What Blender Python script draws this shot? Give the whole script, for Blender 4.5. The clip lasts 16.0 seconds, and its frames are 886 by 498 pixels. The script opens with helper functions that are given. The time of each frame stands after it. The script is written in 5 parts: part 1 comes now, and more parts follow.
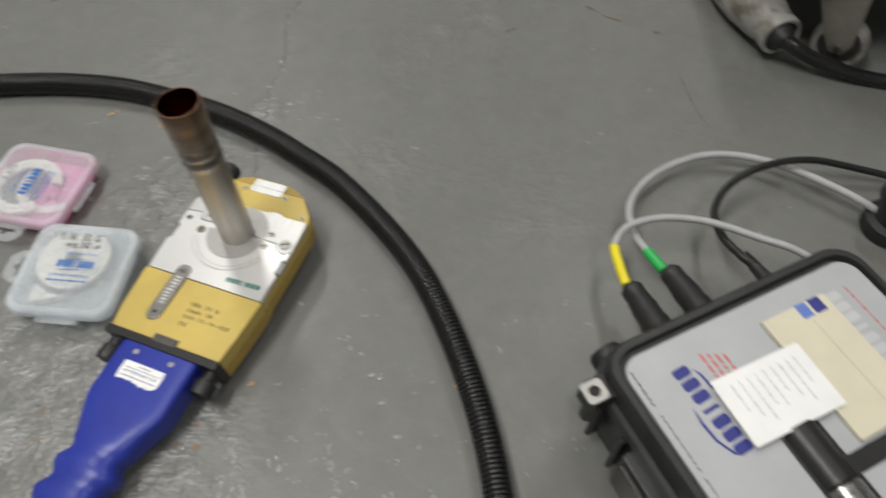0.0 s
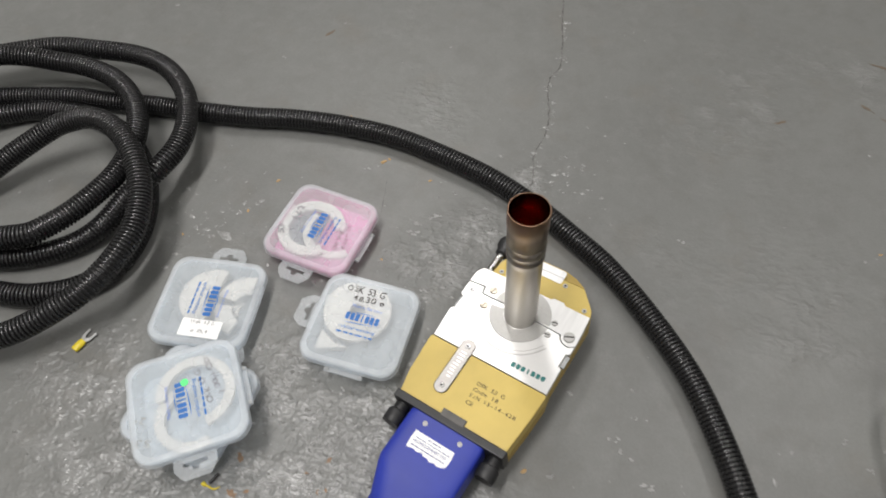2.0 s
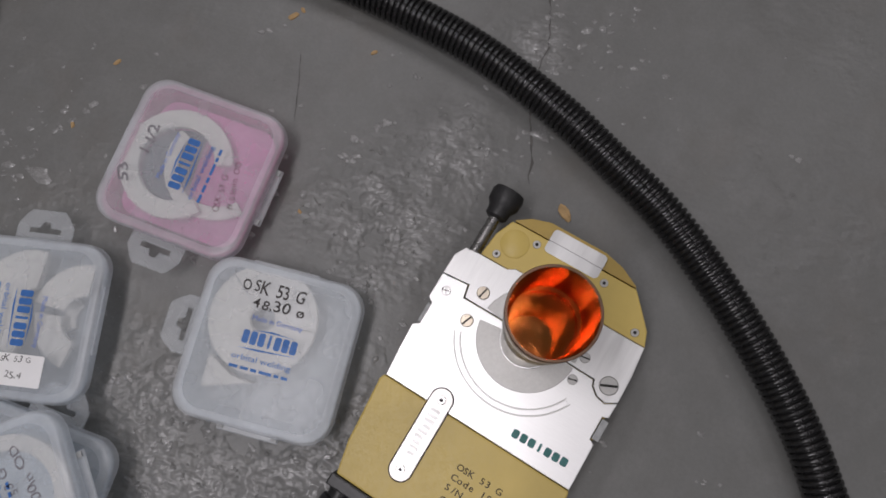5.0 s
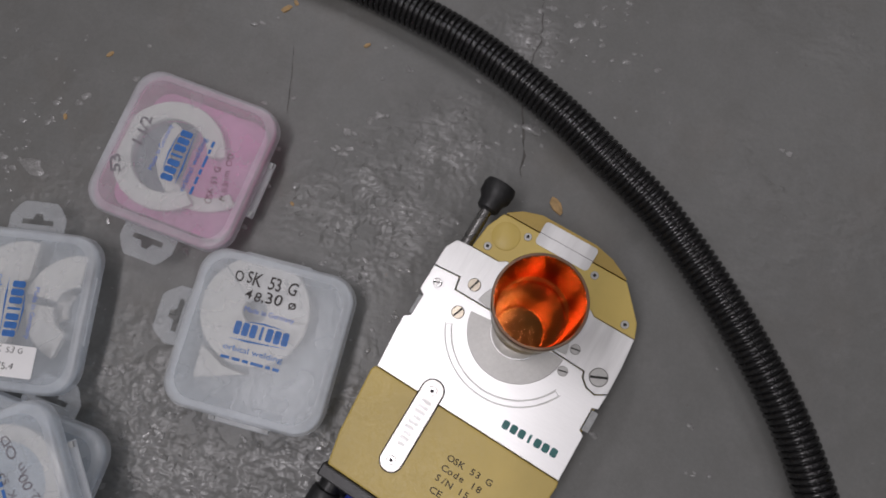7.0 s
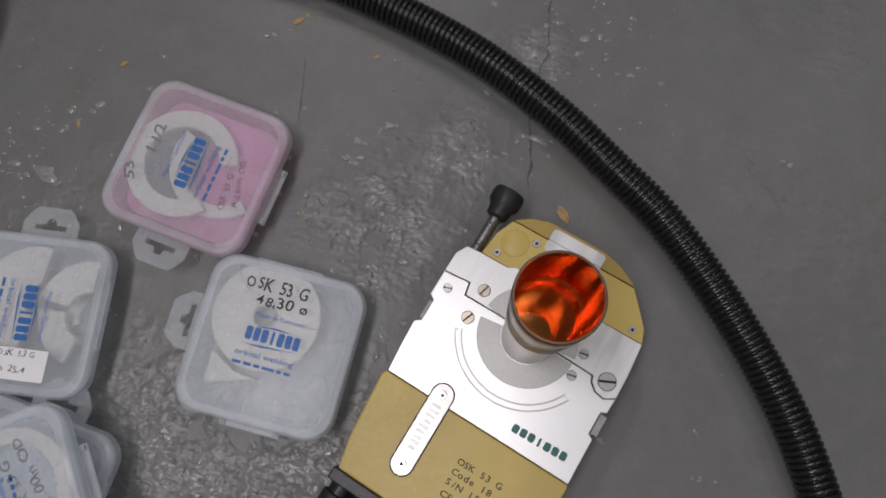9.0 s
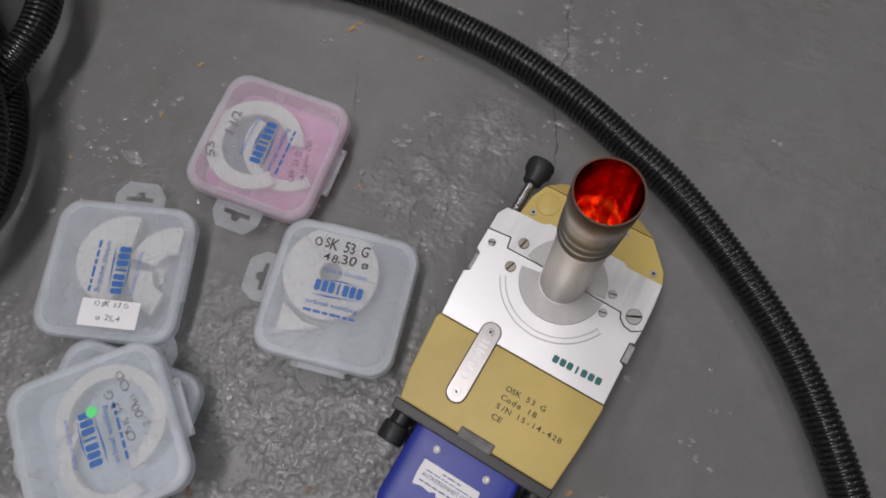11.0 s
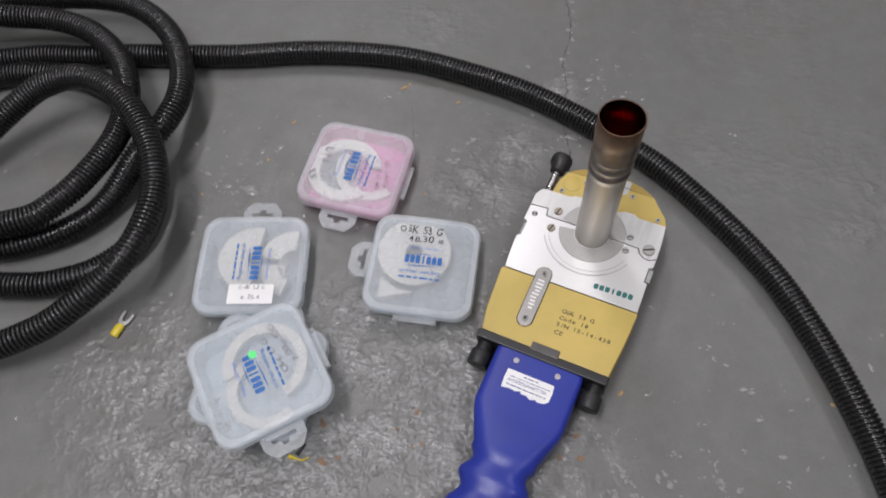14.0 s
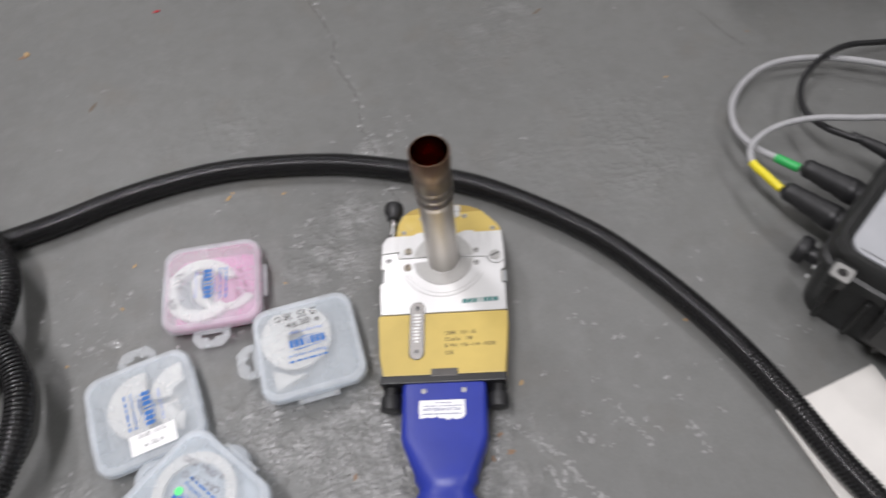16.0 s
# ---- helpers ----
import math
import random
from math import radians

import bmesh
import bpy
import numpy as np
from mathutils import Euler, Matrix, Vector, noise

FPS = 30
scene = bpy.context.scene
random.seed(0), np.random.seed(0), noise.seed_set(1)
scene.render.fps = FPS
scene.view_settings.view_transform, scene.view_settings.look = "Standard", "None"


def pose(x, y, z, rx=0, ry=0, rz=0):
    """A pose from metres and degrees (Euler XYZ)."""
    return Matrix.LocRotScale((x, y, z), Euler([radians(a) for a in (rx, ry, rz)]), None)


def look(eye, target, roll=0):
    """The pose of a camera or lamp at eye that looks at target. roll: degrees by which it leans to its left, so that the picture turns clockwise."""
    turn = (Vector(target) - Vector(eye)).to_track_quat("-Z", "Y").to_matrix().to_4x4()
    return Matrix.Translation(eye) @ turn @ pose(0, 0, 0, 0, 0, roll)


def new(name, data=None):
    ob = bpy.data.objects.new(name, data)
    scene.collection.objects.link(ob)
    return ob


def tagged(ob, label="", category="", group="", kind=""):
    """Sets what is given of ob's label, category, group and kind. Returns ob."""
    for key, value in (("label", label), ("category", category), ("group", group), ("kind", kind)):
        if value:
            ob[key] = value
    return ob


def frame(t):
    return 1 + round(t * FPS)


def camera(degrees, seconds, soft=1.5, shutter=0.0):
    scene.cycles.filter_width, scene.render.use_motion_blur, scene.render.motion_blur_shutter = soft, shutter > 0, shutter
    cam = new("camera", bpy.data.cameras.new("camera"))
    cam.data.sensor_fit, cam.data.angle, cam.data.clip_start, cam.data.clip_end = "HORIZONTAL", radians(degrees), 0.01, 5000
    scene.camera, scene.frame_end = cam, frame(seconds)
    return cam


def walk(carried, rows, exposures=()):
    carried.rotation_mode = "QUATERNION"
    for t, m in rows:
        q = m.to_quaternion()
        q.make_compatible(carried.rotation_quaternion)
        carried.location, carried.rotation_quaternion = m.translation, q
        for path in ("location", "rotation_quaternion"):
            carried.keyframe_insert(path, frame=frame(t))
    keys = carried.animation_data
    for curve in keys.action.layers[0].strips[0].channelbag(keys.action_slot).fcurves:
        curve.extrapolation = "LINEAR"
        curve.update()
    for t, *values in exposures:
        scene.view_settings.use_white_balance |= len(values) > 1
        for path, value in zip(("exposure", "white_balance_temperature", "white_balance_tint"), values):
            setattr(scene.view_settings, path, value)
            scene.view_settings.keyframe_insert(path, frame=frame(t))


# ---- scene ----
cam = camera(65.1, 16.0, soft=1.7, shutter=0.5)
PATH = [
    (0, (0.056, 0.098, 0.694), (0.009, 1.254, -0.937), 1.0),
    (0.5, (-0.045, 0.097, 0.713), (-0.19, 1.29, -0.886), 1.4),
    (1, (-0.099, 0.107, 0.733), (-0.318, 1.301, -0.857), 1.1),
    (1.5, (-0.148, 0.113, 0.749), (-0.415, 1.292, -0.845), 0.7),
    (2, (-0.184, 0.154, 0.766), (-0.477, 1.252, -0.881), -0.4),
    (2.5, (-0.224, 0.308, 0.691), (-0.511, 1.22, -1.065), -2.4),
    (3, (-0.26, 0.45, 0.615), (-0.486, 1.131, -1.252), -3.8),
    (3.5, (-0.259, 0.502, 0.575), (-0.434, 0.992, -1.356), -5.9),
    (4, (-0.247, 0.518, 0.552), (-0.391, 0.926, -1.4), -6.4),
    (4.5, (-0.244, 0.526, 0.545), (-0.365, 0.881, -1.42), -6.4),
    (7, (-0.238, 0.523, 0.546), (-0.344, 0.866, -1.422), -4.6),
    (7.5, (-0.241, 0.52, 0.549), (-0.341, 0.872, -1.418), -3.1),
    (8, (-0.242, 0.521, 0.547), (-0.343, 0.883, -1.417), -2.8),
    (10.5, (-0.266, 0.44, 0.588), (-0.362, 0.958, -1.341), 1.9),
    (11, (-0.272, 0.403, 0.608), (-0.377, 0.974, -1.306), 1.6),
    (11.5, (-0.278, 0.368, 0.625), (-0.378, 1.001, -1.269), 2.2),
    (12, (-0.285, 0.339, 0.643), (-0.387, 1.021, -1.234), 2.0),
    (12.5, (-0.295, 0.295, 0.658), (-0.398, 1.037, -1.196), 1.7),
    (13, (-0.315, 0.259, 0.674), (-0.424, 1.074, -1.149), 0.8),
    (13.5, (-0.326, 0.223, 0.699), (-0.441, 1.1, -1.095), 0.0),
    (14, (-0.314, 0.169, 0.721), (-0.439, 1.108, -1.04), -1.6),
    (14.5, (-0.317, 0.183, 0.747), (-0.382, 1.179, -0.986), -2.1),
    (15, (-0.358, 0.184, 0.759), (-0.321, 1.213, -0.955), -3.1),
    (15.5, (-0.375, 0.166, 0.754), (-0.22, 1.217, -0.941), -3.4),
    (16, (-0.325, 0.114, 0.761), (-0.023, 1.193, -0.896), -3.4),
]
EXPOSURES = [(0, 0.35, 6450, 9), (1.5, 0.50, 6420, 10), (2.5, 0.34, 6300, 14), (3.0, 0.02, 6200, 17), (3.5, -0.28, 6200, 18), (4.5, -0.5, 6200, 19), (8, -0.62, 6200, 19), (10.5, -0.45, 6200, 18), (12.5, -0.14, 6200, 18), (14, 0.12, 6150, 17), (15, 0.28, 6150, 17), (16, 0.45, 6150, 16)]
walk(cam, [(t, look(eye, target, roll)) for t, eye, target, roll in PATH], EXPOSURES)

# ---------------------------------------------------------------- world and light
world = bpy.data.worlds.new("world")
scene.world = world
world.use_nodes = True
world.node_tree.nodes["Background"].inputs[0].default_value = (0.75, 0.8, 0.85, 1)
world.node_tree.nodes["Background"].inputs[1].default_value = 0.05


def ceiling_lamp(x, y, z, turn, power, lx=1.3, ly=0.22):
    """An unseen ceiling light, sized like the tubes of a fluorescent batten; no housing is built."""
    data = bpy.data.lights.new("unseen_ceiling_light", "AREA")
    data.shape, data.size, data.size_y, data.energy = "RECTANGLE", lx, ly, power
    data.color = (1.0, 0.97, 0.92)
    ob = new("unseen_ceiling_light", data)
    ob.matrix_world = pose(x, y, z, 0, 0, turn)
    return ob


# two twin-tube battens on the ceiling, west of the things and behind the camera's start, and weaker ones further off;
# the last is a fill light added to brighten the east side
LAMPS = [(-1.12, 0.05, 2.9, 90, 25, 1.5, 0.05), (-0.95, 0.05, 2.9, 90, 25, 1.5, 0.05), (-1.2, 2.6, 2.9, 90, 26), (1.1, 2.0, 2.9, 90, 16), (1.0, -0.6, 2.9, 90, 13)]
for lamp in LAMPS:
    ceiling_lamp(*lamp)


scene.cycles.max_bounces, scene.cycles.glossy_bounces, scene.cycles.transparent_max_bounces = 14, 9, 24


# ---------------------------------------------------------------- materials
def mat(name, colour, rough=0.5, metal=0.0, vary=0.12, scale=30.0, bump=0.0, bump_scale=200.0, stretch=(1, 1, 1), dirt=None, dirt_at=0.62,
        coat=0.0, space="Object", spec=0.5):
    """A principled surface whose colour, gloss and relief vary at two scales; dirt: a second colour in patches."""
    m = bpy.data.materials.new(name)
    m.use_nodes = True
    nt = m.node_tree
    b = nt.nodes["Principled BSDF"]
    b.inputs["Roughness"].default_value, b.inputs["Metallic"].default_value = rough, metal
    b.inputs["Coat Weight"].default_value, b.inputs["Specular IOR Level"].default_value = coat, spec
    link = nt.links.new
    co = nt.nodes.new("ShaderNodeTexCoord")
    mp = nt.nodes.new("ShaderNodeMapping")
    mp.inputs["Scale"].default_value = stretch
    link(co.outputs[space], mp.inputs["Vector"])
    n1 = nt.nodes.new("ShaderNodeTexNoise")
    n1.inputs["Scale"].default_value, n1.inputs["Detail"].default_value, n1.inputs["Roughness"].default_value = scale, 6, 0.62
    link(mp.outputs[0], n1.inputs["Vector"])
    n2 = nt.nodes.new("ShaderNodeTexNoise")
    n2.inputs["Scale"].default_value, n2.inputs["Detail"].default_value = bump_scale, 3
    link(mp.outputs[0], n2.inputs["Vector"])
    ramp = nt.nodes.new("ShaderNodeMapRange")
    ramp.inputs[1].default_value, ramp.inputs[2].default_value = 0.3, 0.7
    ramp.inputs[3].default_value, ramp.inputs[4].default_value = 1 - vary, 1 + vary
    link(n1.outputs[0], ramp.inputs[0])
    mul = nt.nodes.new("ShaderNodeVectorMath")
    mul.operation = "SCALE"
    mul.inputs[0].default_value = colour
    link(ramp.outputs[0], mul.inputs["Scale"])
    out = mul.outputs[0]
    if dirt:
        n3 = nt.nodes.new("ShaderNodeTexNoise")
        n3.inputs["Scale"].default_value, n3.inputs["Detail"].default_value, n3.inputs["Roughness"].default_value = scale * 0.6, 8, 0.7
        n3.noise_dimensions = "4D"
        n3.inputs["W"].default_value = 3.7
        link(mp.outputs[0], n3.inputs["Vector"])
        cut = nt.nodes.new("ShaderNodeMapRange")
        cut.inputs[1].default_value, cut.inputs[2].default_value = dirt_at, dirt_at + 0.1
        link(n3.outputs[0], cut.inputs[0])
        mix = nt.nodes.new("ShaderNodeMix")
        mix.data_type = "RGBA"
        link(cut.outputs[0], mix.inputs[0])
        link(out, mix.inputs[6])
        mix.inputs[7].default_value = (*dirt, 1)
        out = mix.outputs[2]
    link(out, b.inputs["Base Color"])
    rr = nt.nodes.new("ShaderNodeMapRange")
    rr.inputs[1].default_value, rr.inputs[2].default_value = 0.3, 0.7
    rr.inputs[3].default_value, rr.inputs[4].default_value = max(0.02, rough * 0.8), min(1, rough * 1.2)
    link(n2.outputs[0], rr.inputs[0])
    link(rr.outputs[0], b.inputs["Roughness"])
    if bump:
        bp = nt.nodes.new("ShaderNodeBump")
        bp.inputs["Strength"].default_value, bp.inputs["Distance"].default_value = 0.6, bump
        link(n2.outputs[0], bp.inputs["Height"])
        link(bp.outputs[0], b.inputs["Normal"])
    return m


def clear(name, colour, veil, rough=0.3):
    """Milky translucent plastic: part of the light passes straight, the rest meets a pale glossy surface."""
    m = mat(name, colour, rough, 0, 0.04, 25, 0.0003, 260)
    nt = m.node_tree
    b, out = nt.nodes["Principled BSDF"], nt.nodes["Material Output"]
    tl = nt.nodes.new("ShaderNodeBsdfTranslucent")
    tl.inputs[0].default_value = (*colour, 1)
    tr = nt.nodes.new("ShaderNodeBsdfTransparent")
    tr.inputs[0].default_value = (*[0.85 + 0.15 * c for c in colour], 1)
    a, c = nt.nodes.new("ShaderNodeMixShader"), nt.nodes.new("ShaderNodeMixShader")
    a.inputs[0].default_value = 0.4
    cloud, span = nt.nodes.new("ShaderNodeTexNoise"), nt.nodes.new("ShaderNodeMapRange")
    cloud.inputs["Scale"].default_value, cloud.inputs["Detail"].default_value = 42, 5
    span.inputs[1].default_value, span.inputs[2].default_value, span.inputs[3].default_value, span.inputs[4].default_value = 0.35, 0.68, veil * 0.9, veil * 1.12
    place = nt.nodes.new("ShaderNodeTexCoord")
    nt.links.new(place.outputs["Object"], cloud.inputs["Vector"])
    nt.links.new(cloud.outputs[0], span.inputs[0])
    nt.links.new(span.outputs[0], c.inputs[0])
    nt.links.new(b.outputs[0], a.inputs[1])
    nt.links.new(tl.outputs[0], a.inputs[2])
    nt.links.new(tr.outputs[0], c.inputs[1])
    nt.links.new(a.outputs[0], c.inputs[2])
    nt.links.new(c.outputs[0], out.inputs[0])
    return m


def floor_material():
    """Grey floor paint: broad tonal clouds, rubbed stains, and scattered patches where the coat is pitted and shiny,
    with their sheen and glints put into paler colour.
    """
    m = bpy.data.materials.new("painted_concrete")
    m.use_nodes = True
    nt = m.node_tree
    b = nt.nodes["Principled BSDF"]
    b.inputs["Specular IOR Level"].default_value = 0.5
    link = nt.links.new
    co = nt.nodes.new("ShaderNodeTexCoord")

    def noise_at(scale, detail, w, rough=0.6):
        n = nt.nodes.new("ShaderNodeTexNoise")
        n.noise_dimensions = "4D"
        n.inputs["Scale"].default_value, n.inputs["Detail"].default_value = scale, detail
        n.inputs["W"].default_value, n.inputs["Roughness"].default_value = w, rough
        link(co.outputs["Object"], n.inputs["Vector"])
        return n.outputs[0]

    def ranged(value, a, c, lo=0.0, hi=1.0):
        r = nt.nodes.new("ShaderNodeMapRange")
        for i, v in enumerate((a, c, lo, hi)):
            r.inputs[i + 1].default_value = v
        link(value, r.inputs[0])
        return r.outputs[0]

    def maths(op, a, c):
        n = nt.nodes.new("ShaderNodeMath")
        n.operation = op
        for i, v in enumerate((a, c)):
            if isinstance(v, (int, float)):
                n.inputs[i].default_value = v
            else:
                link(v, n.inputs[i])
        return n.outputs[0]

    def mixed(fac, a, c):
        n = nt.nodes.new("ShaderNodeMix")
        n.data_type = "RGBA"
        link(fac, n.inputs[0])
        for i, v in ((6, a), (7, c)):
            if isinstance(v, tuple):
                n.inputs[i].default_value = (*v, 1)
            else:
                link(v, n.inputs[i])
        return n.outputs[2]

    cloud, mid, fine = noise_at(2.2, 4, 1.0), noise_at(14, 5, 2.0), noise_at(420, 3, 3.0)
    tone = mixed(ranged(cloud, 0.3, 0.7), FLOOR_DARK, FLOOR_PALE)
    tone = mixed(ranged(mid, 0.5, 0.78, 0, 0.4), tone, (0.115, 0.113, 0.108))
    tone = mixed(ranged(noise_at(24, 6, 15.0, 0.7), 0.48, 0.68, 0, 0.35), tone, (0.125, 0.122, 0.112))
    tone = mixed(ranged(noise_at(31, 6, 16.0, 0.7), 0.50, 0.70, 0, 0.4), tone, (0.215, 0.215, 0.21))
    tone = mixed(ranged(noise_at(95, 2, 9.0), 0.71, 0.75, 0, 0.35), tone, (0.08, 0.065, 0.05))
    tone = mixed(ranged(noise_at(38, 3, 5.0), 0.735, 0.76, 0, 0.55), tone, (0.20, 0.105, 0.045))
    # pits: single dimples where the coat has lifted, crowded in a few worn places
    near = None
    for x, y, r in ((-0.36, 0.40, 0.11), (-0.30, 0.32, 0.13), (-0.42, 0.33, 0.09), (-0.60, 0.29, 0.10), (-0.50, 0.24, 0.09), (-0.68, 0.36, 0.08), (-0.33, 0.64, 0.06), (-0.46, 0.44, 0.07), (-0.24, 0.80, 0.03), (-0.28, 0.70, 0.045)):
        d = nt.nodes.new("ShaderNodeVectorMath")
        d.operation = "DISTANCE"
        link(co.outputs["Object"], d.inputs[0])
        d.inputs[1].default_value = (x, y, 0)
        one = ranged(d.outputs["Value"], r * 1.5, r * 0.3)
        near = one if near is None else maths("MAXIMUM", near, one)
    wear_sheen = maths("MULTIPLY", maths("ADD", near, ranged(noise_at(4.5, 3, 7.0), 0.50, 0.74, 0, 0.5)), ranged(noise_at(26, 3, 8.0), 0.40, 0.60, 0.10, 1.0))
    crinkle = nt.nodes.new("ShaderNodeTexNoise")
    crinkle.inputs["Scale"].default_value, crinkle.inputs["Detail"].default_value = 105, 1.5
    crinkle.inputs["Roughness"].default_value, crinkle.inputs["Distortion"].default_value = 0.5, 0.15
    drawn = nt.nodes.new("ShaderNodeMapping")
    drawn.inputs["Scale"].default_value = (0.72, 1.25, 1)
    link(co.outputs["Object"], drawn.inputs["Vector"])
    link(drawn.outputs[0], crinkle.inputs["Vector"])
    chips = maths("MULTIPLY", ranged(noise_at(115, 4, 11.0, 0.7), 0.60, 0.67), ranged(wear_sheen, 0.10, 0.5))
    pits = maths("ADD", maths("MULTIPLY", maths("MULTIPLY", crinkle.outputs[0], wear_sheen), 1.15), maths("MULTIPLY", chips, 0.30))
    patch = ranged(wear_sheen, 0.2, 0.9)
    tone = mixed(ranged(noise_at(60, 4, 4.0), 0.45, 0.7, 0.0, 0.35), tone, (0.19, 0.19, 0.185))
    # sheen over the worn patches, painted as a paler tone
    tone = mixed(ranged(wear_sheen, 0.2, 1.0, 0, 0.65), tone, (0.32, 0.32, 0.315))
    tone = mixed(maths("MULTIPLY", ranged(wear_sheen, 0.2, 0.7), ranged(noise_at(85, 4, 19.0, 0.65), 0.56, 0.66, 0, 0.5)), tone, (0.13, 0.128, 0.12))
    # pale chips, their glints painted into the colour too
    tone = mixed(ranged(chips, 0.0, 1.0, 0, 0.85), tone, (0.34, 0.34, 0.33))
    tone = mixed(ranged(noise_at(300, 3, 13.0), 0.4, 0.75, 0.0, 0.25), tone, (0.10, 0.099, 0.095))
    tone = mixed(ranged(noise_at(9, 5, 14.0), 0.55, 0.72, 0.0, 0.30), tone, (0.15, 0.13, 0.105))
    link(tone, b.inputs["Base Color"])
    gloss = maths("SUBTRACT", ranged(mid, 0.3, 0.7, 0.38, 0.48), maths("ADD", maths("MULTIPLY", patch, 0.13), maths("MULTIPLY", chips, 0.14)))
    link(gloss, b.inputs["Roughness"])
    height = maths("ADD", maths("MULTIPLY", pits, 1.0), maths("ADD", maths("MULTIPLY", mid, 0.10), maths("MULTIPLY", fine, 0.03)))
    bp = nt.nodes.new("ShaderNodeBump")
    bp.inputs["Strength"].default_value, bp.inputs["Distance"].default_value = 0.8, 0.0060
    link(height, bp.inputs["Height"])
    link(bp.outputs[0], b.inputs["Normal"])
    return m


FLOOR_DARK, FLOOR_PALE = (0.150, 0.153, 0.147), (0.180, 0.183, 0.175)
M_FLOOR = floor_material()
M_BLISTER = mat("lifted_paint", (0.24, 0.24, 0.235), 0.26, 0, 0.25, 120, 0.0003, 500)
# chips of the floor coat, with glints put into a paler colour
M_CHIP = mat("glint_chipped_paint", (0.29, 0.29, 0.285), 0.20, 0, 0.2, 160, 0.0003, 500)
M_WALL = mat("wall_paint", (0.62, 0.62, 0.60), 0.7, 0, 0.06, 3, 0.001, 60)
M_CEIL = mat("ceiling_paint", (0.6, 0.6, 0.58), 0.8, 0, 0.05, 3)
M_CRACK = mat("crack_dirt", (0.10, 0.096, 0.09), 0.9, 0, 0.4, 90)
M_HOSE = mat("black_conduit", (0.0125, 0.0124, 0.013), 0.24, 0, 0.15, 12, spec=0.5)
M_RUBBER = mat("black_rubber", (0.016, 0.016, 0.017), 0.5, 0, 0.25, 40, 0.0004, 350)
M_BLACK = mat("black_plastic", (0.014, 0.014, 0.015), 0.42, 0, 0.25, 40, 0.00006, 900)
M_YELLOW = mat("yellow_coat", (0.575, 0.43, 0.11), 0.45, 0.0, 0.07, 22, 0.00004, 900, dirt=(0.30, 0.22, 0.07), dirt_at=0.70)
# darker, more patchy yellow for the lower shell and nose flap
M_YELLOWDARK = mat("yellow_coat_darker", (0.42, 0.29, 0.06), 0.5, 0.0, 0.12, 40, 0.0002, 500, dirt=(0.2, 0.14, 0.05), dirt_at=0.62)
M_ALU = mat("brushed_aluminium", (0.74, 0.74, 0.735), 0.40, 0.7, 0.025, 90, 0.0, 260, stretch=(1, 14, 1))
M_ALUBAND = mat("milled_aluminium", (0.62, 0.62, 0.615), 0.40, 0.7, 0.13, 95, 0.00002, 95, stretch=(1, 0.10, 1))
M_FLANGE = mat("turned_steel", (0.42, 0.415, 0.40), 0.45, 0.6, 0.05, 320, 0.0, 1600)
M_STEEL = mat("polished_steel", (0.36, 0.355, 0.35), 0.28, 1.0, 0.10, 60, 0.0001, 200)
M_BRASS = mat("dull_brass", (0.36, 0.32, 0.26), 0.32, 1.0, 0.15, 200)
# the orange glow at the tube's bottom is put into this colour
M_BOREEND = mat("glow_tinted_end_face", (0.98, 0.42, 0.13), 0.20, 1.0, 0.08, 120)
M_BADGE = mat("mirror_badge", (0.36, 0.345, 0.33), 0.36, 1.0, 0.05, 300, 0.0, 2500)
M_GAP = mat("dark_gap", (0.02, 0.019, 0.018), 0.8, 0, 0.2, 100)
M_BLUE = mat("blue_enamel", (0.018, 0.034, 0.30), 0.38, 0, 0.10, 18, 0.00003, 800, dirt=(0.02, 0.03, 0.25), dirt_at=0.66)
M_PAPER = mat("white_paper", (0.86, 0.86, 0.86), 0.65, 0, 0.04, 40)
M_LABELWHITE = mat("satin_label", (0.72, 0.72, 0.71), 0.4, 0.3, 0.05, 60, 0.0001, 90, stretch=(1, 12, 1))
M_TEAL = mat("teal_print", (0.02, 0.16, 0.15), 0.5, 0, 0.15, 300)
M_PENGREY = mat("grey_marker", (0.19, 0.18, 0.20), 0.6, 0, 0.3, 250)
M_PENBROWN = mat("brown_pen", (0.11, 0.065, 0.065), 0.6, 0, 0.3, 250)
# for the added sheet that imitates haze over a dark ring interior
M_GREYHAZE = mat("grey_haze_sheet", (0.09, 0.095, 0.12), 0.6, 0, 0.1, 60)
M_INK = mat("black_ink", (0.035, 0.03, 0.03), 0.6, 0, 0.3, 300)
M_CLIP = mat("worn_grey_clip", (0.085, 0.08, 0.075), 0.45, 0.2, 0.2, 60)
M_ENGRAVE = mat("dark_engraving", (0.06, 0.045, 0.02), 0.6, 0, 0.3, 300)
M_BLUEINK = mat("blue_print", (0.02, 0.13, 0.42), 0.5, 0, 0.15, 300)
M_NAVY = mat("navy_print", (0.03, 0.035, 0.22), 0.5, 0, 0.15, 300)
M_PALEBLUE = mat("pale_blue_print", (0.12, 0.2, 0.55), 0.5, 0, 0.1, 300)
M_RED = mat("red_print", (0.55, 0.12, 0.11), 0.5, 0, 0.3, 300)
M_GREYTXT = mat("grey_print", (0.33, 0.34, 0.34), 0.5, 0, 0.2, 300)
M_LID = clear("frosted_lid", (0.92, 0.955, 0.985), 0.26, 0.20)
M_RIM = clear("frosted_rim", (0.92, 0.95, 0.98), 0.34, 0.26)
M_TRAY = clear("frosted_tray", (0.84, 0.91, 0.965), 0.56)
M_TRAYPINK = clear("pink_tray", (0.80, 0.32, 0.52), 0.62)
